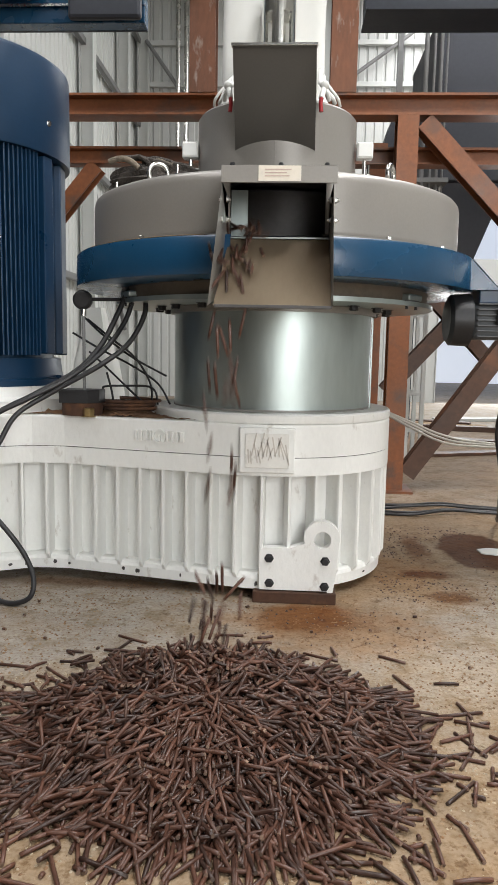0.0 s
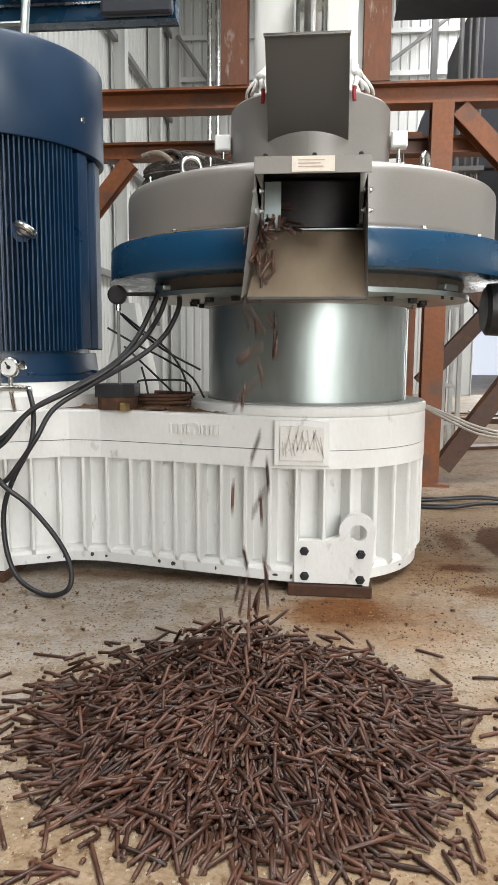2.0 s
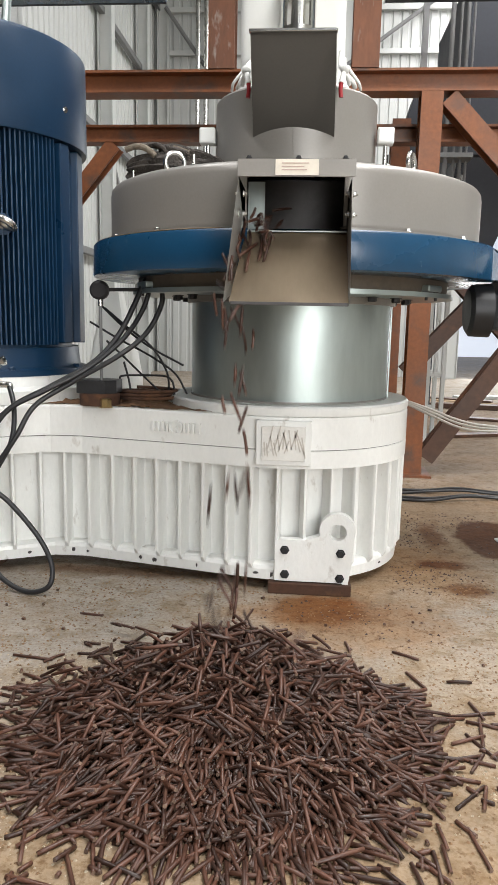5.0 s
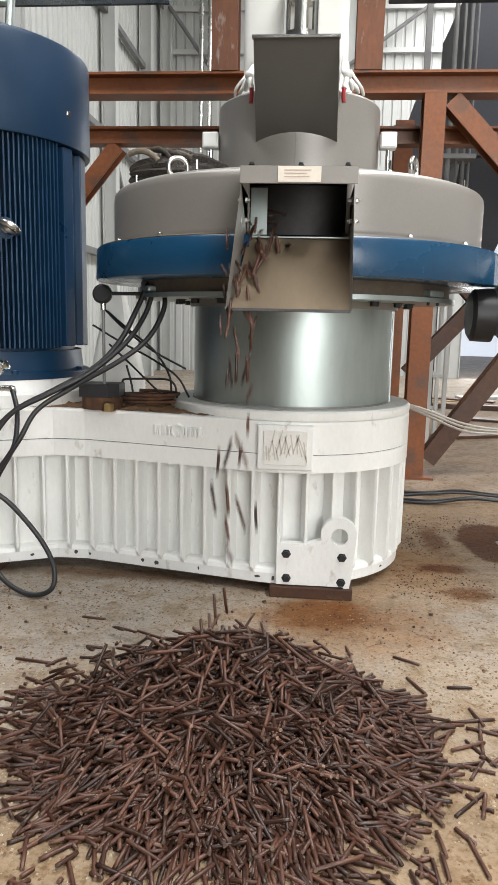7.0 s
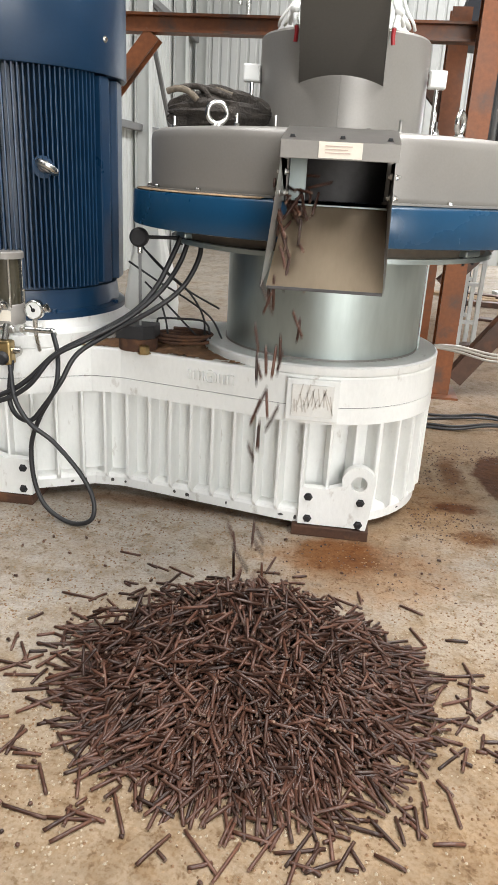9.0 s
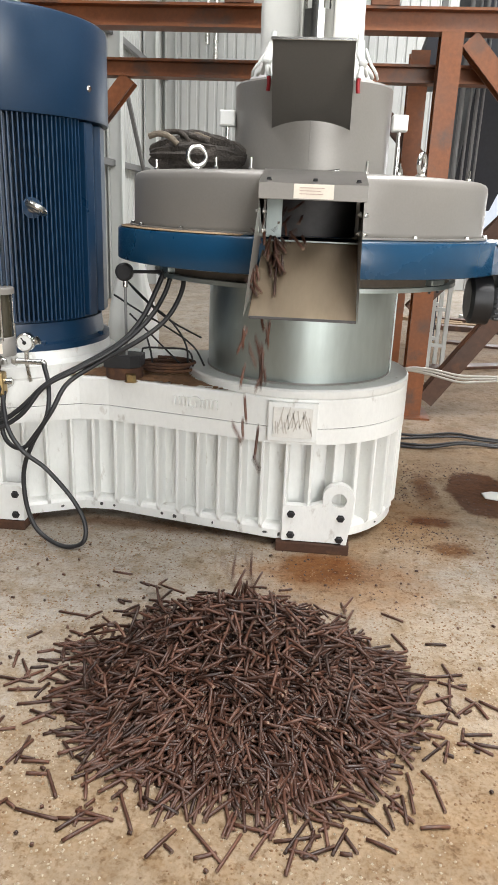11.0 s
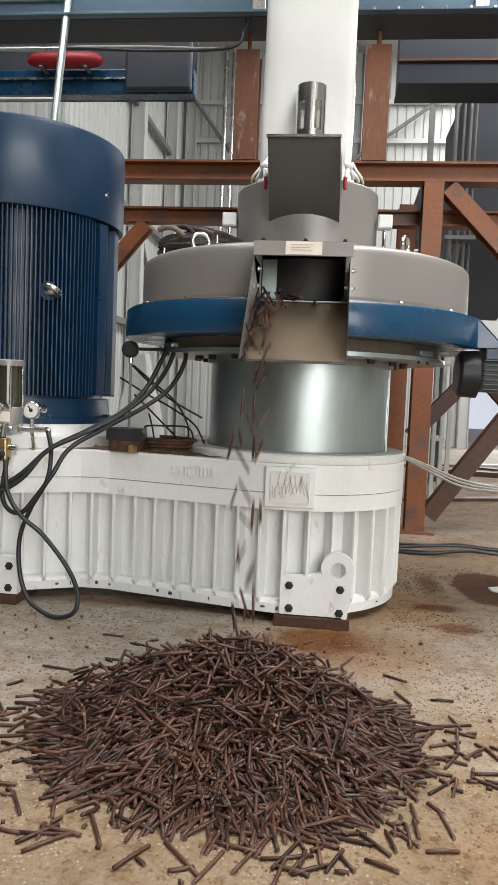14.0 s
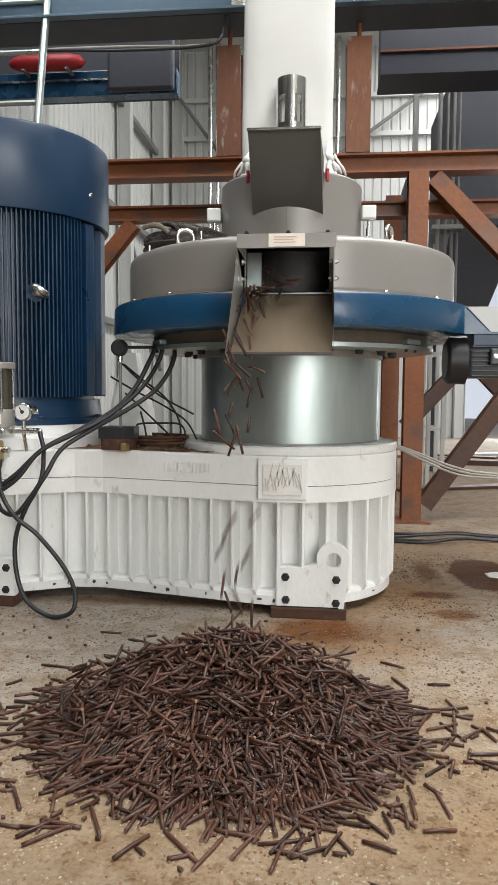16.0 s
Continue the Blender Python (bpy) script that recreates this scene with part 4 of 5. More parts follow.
    mot = part("drive_motor", box(mx - 0.135, mx + 0.22, my - 0.055, my + 0.055, mz - 0.055, mz + 0.05, 0.014), M_DARKGREY, m, "dark grey finned drive motor", 50)
    for i in range(7):
        zz3 = mz - 0.048 + i * 0.0155
        part("cooling_fin", box(mx - 0.125, mx + 0.21, my - 0.066, my - 0.05, zz3, zz3 + 0.004, 0.001), M_DARKGREY, mot)
    part("terminal_box", box(mx - 0.07, mx + 0.03, my - 0.085, my - 0.06, mz - 0.012, mz + 0.04, 0.005), M_DARKGREY, mot, "grey terminal box")
    part("plug", hexbolt(Matrix.Translation((mx - 0.055, my - 0.085, mz + 0.015)) @ pose(0, 0, 0, 90), 0.006, 0.006), M_STEEL, mot)
    part("fan_cover", lathe([(0, 0), (0.062, 0), (0.076, 0.010), (0.078, 0.065), (0, 0.065)], 32, pose(mx - 0.20, my + 0.01, mz + 0.003, 0, 90, 0)), M_DARK, mot, "black round fan cover", 35)
    part("motor_bracket", box(mx - 0.12, mx + 0.2, my - 0.05, my + 0.06, mz + 0.05, 0.917, 0.003), M_MOTORBLUE, m, "blue motor bracket")
    # casting brackets with bolts below the blue ring
    for a in (-148, -36):
        c = Vector((0.50 * math.cos(radians(a)), 0.50 * math.sin(radians(a)), 0.878))
        bk = part("support_bracket", box(-0.040, 0.040, -0.014, 0.014, 0, 0.018, 0.004, m=Matrix.Translation(c) @ Matrix.Rotation(radians(a + 90), 4, "Z")), M_GALV, m, "grey support bracket")
        for k in (-0.028, 0.028):
            cc = c + Matrix.Rotation(radians(a + 90), 3, "Z") @ Vector((k, 0, 0))
            part("bolt", hexbolt(Matrix.Translation(cc) @ pose(0, 0, 0, 180), 0.008, 0.012, 0.012), M_DARK, bk)


mill()


# ---- motor ----
def motor():
    m = thing("electric_motor", "dark blue vertical electric motor with cooling ribs on the gearbox", "electric motor", at=(MX, MY, 0))
    part("base_flange", lathe([(0, 0.603), (0.372, 0.603), (0.372, 0.622), (0.352, 0.628), (0.345, 0.69), (0, 0.69)], 96), M_MOTORBLUE, m, "", 35)
    part("body", lathe([(0, 0.69), (0.322, 0.69), (0.322, 1.325), (0, 1.325)], 96), M_MOTORBLUE, m, "", 35)
    bell = lathe([(0.0, 1.325), (0.30, 1.325), (0.383, 1.326), (0.385, 1.329), (0.385, 1.600), (0.383, 1.609), (0.376, 1.614), (0.0, 1.620)], 128)
    part("fan_cowl", bell, M_MOTORBLUE, m, "smooth blue fan cowl", 35)
    fin = None
    for i in range(150):
        a = i * 360 / 150
        d = (a + 180) % 90
        if (d > 70 or d < 20) and not 240 < a < 300:      # smooth corner panels
            continue
        if fin is None:
            b = box(0.305, 0.368, -0.0028, 0.0028, 0.70, 1.327, 0.0012)
            fin = part("cooling_rib", b, M_MOTORBLUE, m)
            ob = fin
        else:
            ob = new("cooling_rib", fin.data)
            ob.parent = m
        ob.matrix_basis = Matrix.Rotation(radians(a), 4, "Z")
    for k in range(3):
        a = k * 90
        for da, w, r1 in ((-14.5, 0.024, 0.374), (-4, 0.022, 0.350), (8, 0.046, 0.366)):
            part("corner_pad", box(0.28, r1, -w, w, 0.705, 1.322, 0.004, m=Matrix.Rotation(radians(a + da), 4, "Z")), M_MOTORBLUE, m)
    for k in range(8):
        part("flange_bolt", hexbolt(Matrix.Rotation(radians(k * 45 - 48), 4, "Z") @ Matrix.Translation((0.360, 0, 0.622)), 0.011, 0.012), M_MOTORBLUE, m)
    d = math.atan2(-0.28, 0.23)
    boss = part("eye_boss", lathe([(0, 0.29), (0.032, 0.29), (0.032, 0.366), (0, 0.366)], 24, Matrix.Rotation(d, 4, "Z") @ Matrix.Translation((0, 0, 1.055)) @ pose(0, 0, 0, 0, 90, 0)), M_MOTORBLUE, m, "", 40)
    part("lifting_eye", eyebolt(Matrix.Rotation(d, 4, "Z") @ Matrix.Translation((0.366, 0, 1.055)) @ pose(0, 0, 0, 0, 90, 0) @ pose(0, 0, 0, 0, 0, 60), 0.026, 0.011), M_STEEL, boss, "bright lifting eye", 50)
    for a in (-16, -100):
        part("cowl_screw", hexbolt(Matrix.Rotation(radians(a), 4, "Z") @ Matrix.Translation((0.384, 0, 1.42)) @ pose(0, 0, 0, 0, 90, 0), 0.008, 0.006), M_STEEL, m, "bright cowl screw")


motor()


# ---- white cloth sleeve ----
def sleeve():
    b = bmesh.new()
    rows, n = 60, 72
    rings = []
    for j in range(rows):
        t = j / (rows - 1)
        z = 1.44 + t * 2.2
        k = max(0.0, 1 - t / 0.045)
        w, dp = 0.166 + 0.07 * k, 0.115 + 0.11 * k
        ring = []
        for i in range(n):
            a = 2 * math.pi * i / n
            ca, sa = math.cos(a), math.sin(a)
            e = 0.28 + 0.6 * k
            x = w * math.copysign(abs(ca) ** e, ca)
            y = dp * math.copysign(abs(sa) ** e, sa)
            q = noise.noise(Vector((x * 7, y * 7, z * 3.2))) * 0.022 + noise.noise(Vector((x * 22, y * 22, z * 6))) * (0.004 + 0.02 * k)
            ring.append(b.verts.new((x * (1 + q * 2), y * (1 + q * 6), z)))
        rings.append(ring)
    for p, q in zip(rings, rings[1:]):
        for i in range(n):
            b.faces.new((p[i], p[(i + 1) % n], q[(i + 1) % n], q[i]))
    b.transform(Matrix.Translation((0.034, 2.81, 0)))
    s = thing("cloth_sleeve", "white woven cloth dust sleeve tied on the feed neck", "dust sleeve", at=(0, 0, 0))
    ob = part("sleeve", b, M_CLOTH, s, "", 80)
    sd = ob.modifiers.new("thickness", "SOLIDIFY")
    sd.thickness = 0.002
    rnd = random.Random(5)
    for sx in (-1, 1):
        x = 0.052 + sx * 0.125
        t = part("tie", tube([(x + sx * 0.01, 2.66, 1.60), (x + sx * 0.004, 2.56, 1.53), (x + sx * 0.012, 2.47, 1.485), (x + sx * 0.004, 2.437, 1.442)], 0.008, 8, 8), M_CLOTH, s, "knotted white tie", 60)
        part("red_tip", tube([(x + sx * 0.004, 2.436, 1.443), (x + sx * 0.003, 2.434, 1.425), (x + sx * 0.005, 2.434, 1.405)], 0.006, 6, 8), M_REDP, t, "red tie end", 60)
        for k in range(3):
            e = [(x + sx * (0.005 + 0.012 * k), 2.66, 1.60 - 0.02 * k), (x + sx * (0.012 + 0.012 * k) + rnd.uniform(-0.006, 0.006), 2.54 + 0.01 * k, 1.515 + rnd.uniform(-0.012, 0.012)), (x + sx * (0.022 + 0.018 * k), 2.50 + 0.022 * k, 1.478 - 0.004 * k + rnd.uniform(-0.006, 0.01)), (x + sx * (0.03 + 0.018 * k), 2.52 + 0.025 * k, 1.464)]
            part("cloth_fold", tube(e, 0.004 + 0.003 * rnd.random(), 8, 7), M_CLOTH, t, "", 60)
        part("knot", lathe([(0, -0.014), (0.010, -0.009), (0.014, 0), (0.010, 0.010), (0, 0.014)], 10, pose(x + sx * 0.014, 2.462, 1.486, 30, 40, 0)), M_CLOTH, t, "", 80)


sleeve()


# ---- fittings on the gearbox ----
def hoses():
    sets = [
        ("black rubber hose hanging from the hood past the motor", [(-0.36, 2.50, 0.935), (-0.378, 2.45, 0.898), (-0.402, 2.42, 0.83), (-0.444, 2.38, 0.734), (-0.508, 2.34, 0.658), (-0.618, 2.30, 0.591), (-0.72, 2.27, 0.534), (-0.806, 2.25, 0.451), (-0.88, 2.24, 0.403), (-1.05, 2.24, 0.33)], 0.008),
        ("black rubber hose hanging from the hood past the motor", [(-0.33, 2.50, 0.935), (-0.354, 2.45, 0.898), (-0.379, 2.42, 0.811), (-0.428, 2.37, 0.725), (-0.524, 2.325, 0.639), (-0.633, 2.28, 0.578), (-0.725, 2.25, 0.526), (-0.80, 2.23, 0.434), (-0.90, 2.22, 0.38), (-1.08, 2.22, 0.35)], 0.0075),
        ("black rubber hose looping beside the gauges", [(-0.30, 2.50, 0.935), (-0.327, 2.45, 0.905), (-0.321, 2.42, 0.832), (-0.359, 2.38, 0.745), (-0.433, 2.34, 0.679), (-0.565, 2.31, 0.600), (-0.657, 2.27, 0.536), (-0.698, 2.235, 0.455), (-0.748, 2.225, 0.38), (-0.795, 2.225, 0.328), (-0.848, 2.24, 0.337), (-0.871, 2.25, 0.391), (-0.864, 2.27, 0.50)], 0.0075),
        ("black rubber hose looping down to the floor", [(-0.742, 2.30, 0.587), (-0.72, 2.275, 0.525), (-0.719, 2.245, 0.435), (-0.767, 2.235, 0.342), (-0.801, 2.235, 0.248), (-0.796, 2.225, 0.139), (-0.762, 2.215, 0.054), (-0.696, 2.20, 0.014), (-0.637, 2.19, 0.011), (-0.595, 2.19, 0.037), (-0.599, 2.21, 0.094), (-0.644, 2.225, 0.169), (-0.724, 2.225, 0.263), (-0.791, 2.21, 0.324), (-0.839, 2.22, 0.396), (-0.862, 2.25, 0.49)], 0.0075),
    ]
    for lab, pts, r in sets:
        tagged(link("hose", tube(pts, r, 10, 10), M_RUBBER, smooth=60), lab, "hose", "hoses of the mill")
    thin = [
        [(-0.29, 2.62, 0.64), (-0.40, 2.60, 0.70), (-0.50, 2.62, 0.77), (-0.58, 2.68, 0.83)],
        [(-0.33, 2.58, 0.545), (-0.335, 2.57, 0.62), (-0.38, 2.55, 0.70), (-0.46, 2.56, 0.76), (-0.55, 2.62, 0.82)],
        [(-0.487, 2.56, 0.528), (-0.487, 2.56, 0.592), (-0.475, 2.56, 0.606), (-0.41, 2.56, 0.609), (-0.345, 2.56, 0.609), (-0.320, 2.56, 0.598), (-0.310, 2.56, 0.572), (-0.308, 2.56, 0.528)],
    ]
    thin += [
        [(-0.60, 2.62, 0.775), (-0.50, 2.60, 0.722), (-0.396, 2.58, 0.673), (-0.31, 2.57, 0.618), (-0.268, 2.56, 0.553)],
        [(-0.54, 2.60, 0.715), (-0.47, 2.59, 0.655), (-0.40, 2.58, 0.592), (-0.335, 2.57, 0.535)],
        [(-0.478, 2.58, 0.65), (-0.462, 2.58, 0.59), (-0.453, 2.58, 0.528)],
    ]
    for p in thin:
        tagged(link("grease_pipe", tube(p, 0.0035, 8, 8), M_DARK, smooth=60), "thin brown grease pipe bent over the gearbox cover", "pipe", "grease pipes")


hoses()


def fittings():
    # sensor block with a rod and a round black head
    t = thing("sensor_stand", "black sensor block with a thin rod and round black head", "sensor stand", at=(-0.526, 2.47, GZ1 + 0.036))
    part("block", prism([(-0.058, -0.05), (0.03, -0.05), (0.058, -0.02), (0.058, 0.05), (-0.058, 0.05)], 0.002, 0.042, 0.003), M_DARK, t)
    part("pedestal", lathe([(0, -0.036), (0.062, -0.036), (0.062, 0.0015), (0, 0.0015)], 24), M_RUSTPLATE, t, "rusty round pedestal", 40)
    part("rod", rod((0.012, -0.02, 0.042), (0.012, -0.02, 0.315), 0.0048), M_STRUCT, t)
    part("head", lathe([(0, -0.012), (0.024, -0.012), (0.029, -0.006), (0.029, 0.008), (0.022, 0.014), (0, 0.014)], 28, pose(0.01, -0.02, 0.312, 90, 0, 0)), M_DARK, t, "round black head", 40)
    part("arm", rod((0.035, -0.02, 0.314), (0.27, 0.02, 0.318), 0.0055), M_DARK, t)
    part("collar", rod((0.012, -0.02, 0.265), (0.012, -0.02, 0.285), 0.008), M_STEEL, t)
    n = thing("hex_plug", "plated hexagon plug on the gearbox cover", "plug", at=(-0.487, 2.40, GZ1))
    part("head", hexbolt(Matrix.Identity(4), 0.017, 0.026), M_BRASS, n)
    # coil of oily hose on the cover
    pts = []
    for i in range(31):
        a = i * 0.7
        pts.append((0.088 * math.cos(a) * (1 + 0.12 * math.sin(i)), 0.055 * math.sin(a), 0.008 + 0.0012 * i))
    c = link("hose_coil", tube(pts, 0.0055, 4, 8), M_RUSTPLATE, smooth=60)
    c.location = (-0.40, 2.56, GZ1 + 0.001)
    tagged(c, "coil of dirty oily hose lying on the gearbox cover", "hose coil")
    # rusty dust on the cover, in the waist between the two rings
    b = bmesh.new()
    nx, ny = 100, 70
    rim = gear_outline(0.022)

    def on_cover(x, y):
        n = False
        for (ax, ay), (bx, by) in zip(rim, rim[1:] + rim[:1]):
            if (ay > y) != (by > y) and x < ax + (y - ay) / (by - ay) * (bx - ax):
                n = not n
        return n
    vs = {}
    for j in range(ny):
        for i in range(nx):
            x, y = -0.74 + 0.58 * i / (nx - 1), 2.30 + 0.44 * j / (ny - 1)
            e = noise.noise(Vector((x * 14, y * 14, 1))) * 0.5 + noise.noise(Vector((x * 45, y * 45, 2))) * 0.35
            if on_cover(x, y) and math.hypot(x - AX, y - AY) > 0.396 and math.hypot(x - MX, y - MY) > 0.402 and e + (y - 2.37) * 6 > -0.12:
                vs[i, j] = b.verts.new((x, y, GZ1 + 0.001 + 0.022 * max(0.0, e + 0.3) * abs(noise.noise(Vector((x * 60, y * 60, 0)))) + 0.004 * max(0.0, e)))
    for j in range(ny - 1):
        for i in range(nx - 1):
            q = [(i, j), (i + 1, j), (i + 1, j + 1), (i, j + 1)]
            if all(k in vs for k in q):
                b.faces.new([vs[k] for k in q])
    d = link("rusty_dust", b, M_DUST, smooth=60)
    tagged(d, "rust-brown dust lying on the gearbox cover", "dust", kind="stuff")
    # pressure gauge on a tee with a hose elbow
    g = thing("pressure_gauge", "small white-faced pressure gauge on a plated pipe tee", "pressure gauge", at=(-0.798, 2.305, 0.653))
    part("case", lathe([(0, -0.014), (0.027, -0.014), (0.029, -0.010), (0.029, 0.010), (0.026, 0.013), (0.024, 0.010), (0, 0.010)], 32, pose(0, 0, 0, 90, 0, 0)), M_STEEL, g, "", 40)
    dial = part("dial", lathe([(0, 0.0105), (0.0235, 0.0105), (0.0235, 0.0112), (0, 0.0112)], 32, pose(0, 0, 0, 90, 0, 0)), M_DIAL, g, "white dial")
    part("needle", box(-0.002, 0.002, -0.0125, -0.0117, -0.006, 0.018, m=pose(0, 0, 0, 0, -35, 0)), M_DARK, dial)
    part("hub", lathe([(0, 0.0112), (0.006, 0.0112), (0.006, 0.014), (0, 0.014)], 16, pose(0, 0, 0, 90, 0, 0)), M_DARK, dial)
    part("stem", rod((0, 0, -0.028), (0, 0, -0.075), 0.007), M_STEEL, g)
    part("tee", rod((-0.032, 0, -0.062), (0.05, 0, -0.062), 0.009), M_STEEL, g)
    part("elbow", tube([(0.045, 0, -0.062), (0.055, -0.002, -0.063), (0.058, -0.003, -0.075)], 0.009, 6, 10), M_STEEL, g)
    part("union_nut", hexbolt(pose(-0.034, 0, -0.062, 0, -90, 0), 0.013, 0.014), M_STEEL, g)
    part("side_cap", lathe([(0, 0), (0.012, 0), (0.014, 0.012), (0, 0.016)], 14, pose(0.030, 0.004, 0.004, 0, 70, 0)), M_STEEL, g)
    part("foot", rod((0, 0, -0.075), (0, 0.02, -0.13), 0.006), M_STEEL, g)
    g2 = copy_thing(g, pose(-0.925, 2.30, 0.655))
    tagged(g2, "small white-faced pressure gauge beside the sight glass")
    s = thing("lubricator", "oil lubricator with a clear sight glass in front of the motor", "lubricator", at=(-0.903, 2.35, 0.60))
    part("cup", lathe([(0, 0.0), (0.05, 0.0), (0.05, 0.055), (0.046, 0.06), (0, 0.06)], 32), M_GREYPAINT, s, "", 40)
    part("sight_glass", lathe([(0, 0.06), (0.045, 0.06), (0.045, 0.195), (0, 0.195)], 32), M_OIL, s, "dark oil behind glass", 40)
    for a in range(4):
        part("tie_rod", rod((0.048 * math.cos(a * 1.57 + 0.6), 0.048 * math.sin(a * 1.57 + 0.6), 0.05), (0.048 * math.cos(a * 1.57 + 0.6), 0.048 * math.sin(a * 1.57 + 0.6), 0.205), 0.004), M_STEEL, s)
    part("cap", lathe([(0, 0.195), (0.054, 0.195), (0.054, 0.212), (0.05, 0.216), (0, 0.216)], 32), M_GREYPAINT, s, "grey cap", 40)
    part("label", box(-0.02, 0.03, -0.0515, -0.0503, 0.012, 0.045), M_LABEL, s, "pale label")
    v = thing("brass_valve", "brass valve body with plated fittings below the lubricator", "valve", at=(-0.885, 2.275, 0.53))
    part("body", box(-0.028, 0.024, -0.02, 0.02, -0.045, 0.03, 0.007), M_BRASS, v)
    part("hand_knob", lathe([(0, 0), (0.02, 0), (0.022, 0.01), (0.016, 0.02), (0, 0.022)], 12, pose(0.0, -0.02, -0.02, 90, 0, 0)), M_DARK, v, "black knob", 40)
    part("inlet", rod((0, 0, 0.03), (0, 0.02, 0.075), 0.011), M_STEEL, v)
    part("outlet", rod((0.02, 0, 0.0), (0.05, 0.0, 0.0), 0.010), M_STEEL, v)
    part("bracket", box(-0.02, 0.02, 0.02, 0.09, -0.03, 0.0), M_STEEL, v)


M_OIL = mat("oil_behind_glass", (0.05, 0.045, 0.03), 0.08, 0, 0.2, 8, 60, 0.0, coat=0.6)
fittings()


def sack():
    b = bmesh.new()
    rnd = random.Random(7)
    n, m = 90, 36
    rings = []
    for i in range(n):
        t = i / (n - 1)
        x = -0.445 + 0.30 * t
        env = math.sin(math.pi * min(1, max(0, t * 0.96 + 0.02))) ** 0.45
        ring = []
        for k in range(m):
            a = 2 * math.pi * k / m
            q = Vector((x * 5, math.cos(a) * 1.6, math.sin(a) * 1.6))
            fold = Vector((x * 4, math.cos(a) * 6 + x * 3, math.sin(a) * 6))
            s = env * (1 + 0.22 * noise.noise(q) + 0.42 * noise.noise(fold) + 0.30 * abs(noise.noise(fold * 2.0)))
            y = 2.535 + 0.03 * t + 0.085 * s * math.cos(a)
            z = 1.228 + 0.066 * s * math.sin(a) * (1.1 - 0.45 * t)
            ring.append(b.verts.new((x + 0.012 * noise.noise(q * 3), y, max(1.182, z))))
        rings.append(ring)
    for p, q in zip(rings, rings[1:]):
        for k in range(m):
            b.faces.new((p[k], p[(k + 1) % m], q[(k + 1) % m], q[k]))
    b.faces.new(rings[0][::-1])
    b.faces.new(rings[-1])
    bmesh.ops.recalc_face_normals(b, faces=b.faces[:])
    sk = thing("sack", "crumpled dirty brown sack lying on the hood", "sack", at=(0, 0, 0))
    part("body", b, M_TARP, sk, "", 50)
    for k in range(9):
        x, y = -0.44 + 0.022 * k + rnd.uniform(-0.01, 0.02), 2.475 + 0.012 * k
        l, z = rnd.uniform(0.08, 0.15), 1.262 + 0.022 * math.sin(0.4 * k + 0.6)
        pts = [(x + l * u, y + rnd.uniform(-0.008, 0.008), z + 0.018 * math.sin(2.6 * u + 0.4) - 0.016 * u + rnd.uniform(-0.006, 0.006)) for u in (0, 0.3, 0.6, 0.85, 1)]
        part("fold", tube(pts, rnd.uniform(0.006, 0.013), 5, 8), M_TARP if k % 3 else M_SACKPALE, sk, "", 60)


sack()


def white_bag():
    """A slumped sack: a rounded block with a folded neck and creases."""
    b = bmesh.new()
    n, m = 26, 40
    rings = []
    for i in range(n):
        t = i / (n - 1)
        w = (0.10 if t < 0.75 else 0.10 - 0.22 * (t - 0.75)) * (0.85 + 0.25 * math.sin(math.pi * min(1, t * 1.3)))
        ring = []
        for k in range(m):
            a = 2 * math.pi * k / m
            q = Vector((math.cos(a) * 2, math.sin(a) * 2, t * 4))
            s = w * (1 + 0.16 * noise.noise(q) + 0.08 * noise.noise(q * 3))
            ring.append(b.verts.new((s * math.copysign(abs(math.cos(a)) ** 0.6, math.cos(a)), s * 0.8 * math.copysign(abs(math.sin(a)) ** 0.6, math.sin(a)), 0.90 * t)))
        rings.append(ring)
    for p, q in zip(rings, rings[1:]):
        for k in range(m):
            b.faces.new((p[k], p[(k + 1) % m], q[(k + 1) % m], q[k]))
    b.faces.new(rings[0][::-1])
    b.faces.new(rings[-1])
    bmesh.ops.recalc_face_normals(b, faces=b.faces[:])
    ob = link("white_bag", b, M_CLOTH, smooth=60)
    ob.location = (-0.737, 3.4, 0)
    tagged(ob, "white woven bag standing on the floor behind the gearbox", "bag")


white_bag()


def loose_bar():
    t = link("loose_bar", tube([(-0.055, 2.405, 1.1875), (0.02, 2.40, 1.1875), (0.10, 2.398, 1.1885), (0.145, 2.40, 1.1945)], 0.005, 6, 8), M_STEEL, smooth=60)
    tagged(t, "thin bent steel bar lying on the grey hood", "bar")


loose_bar()


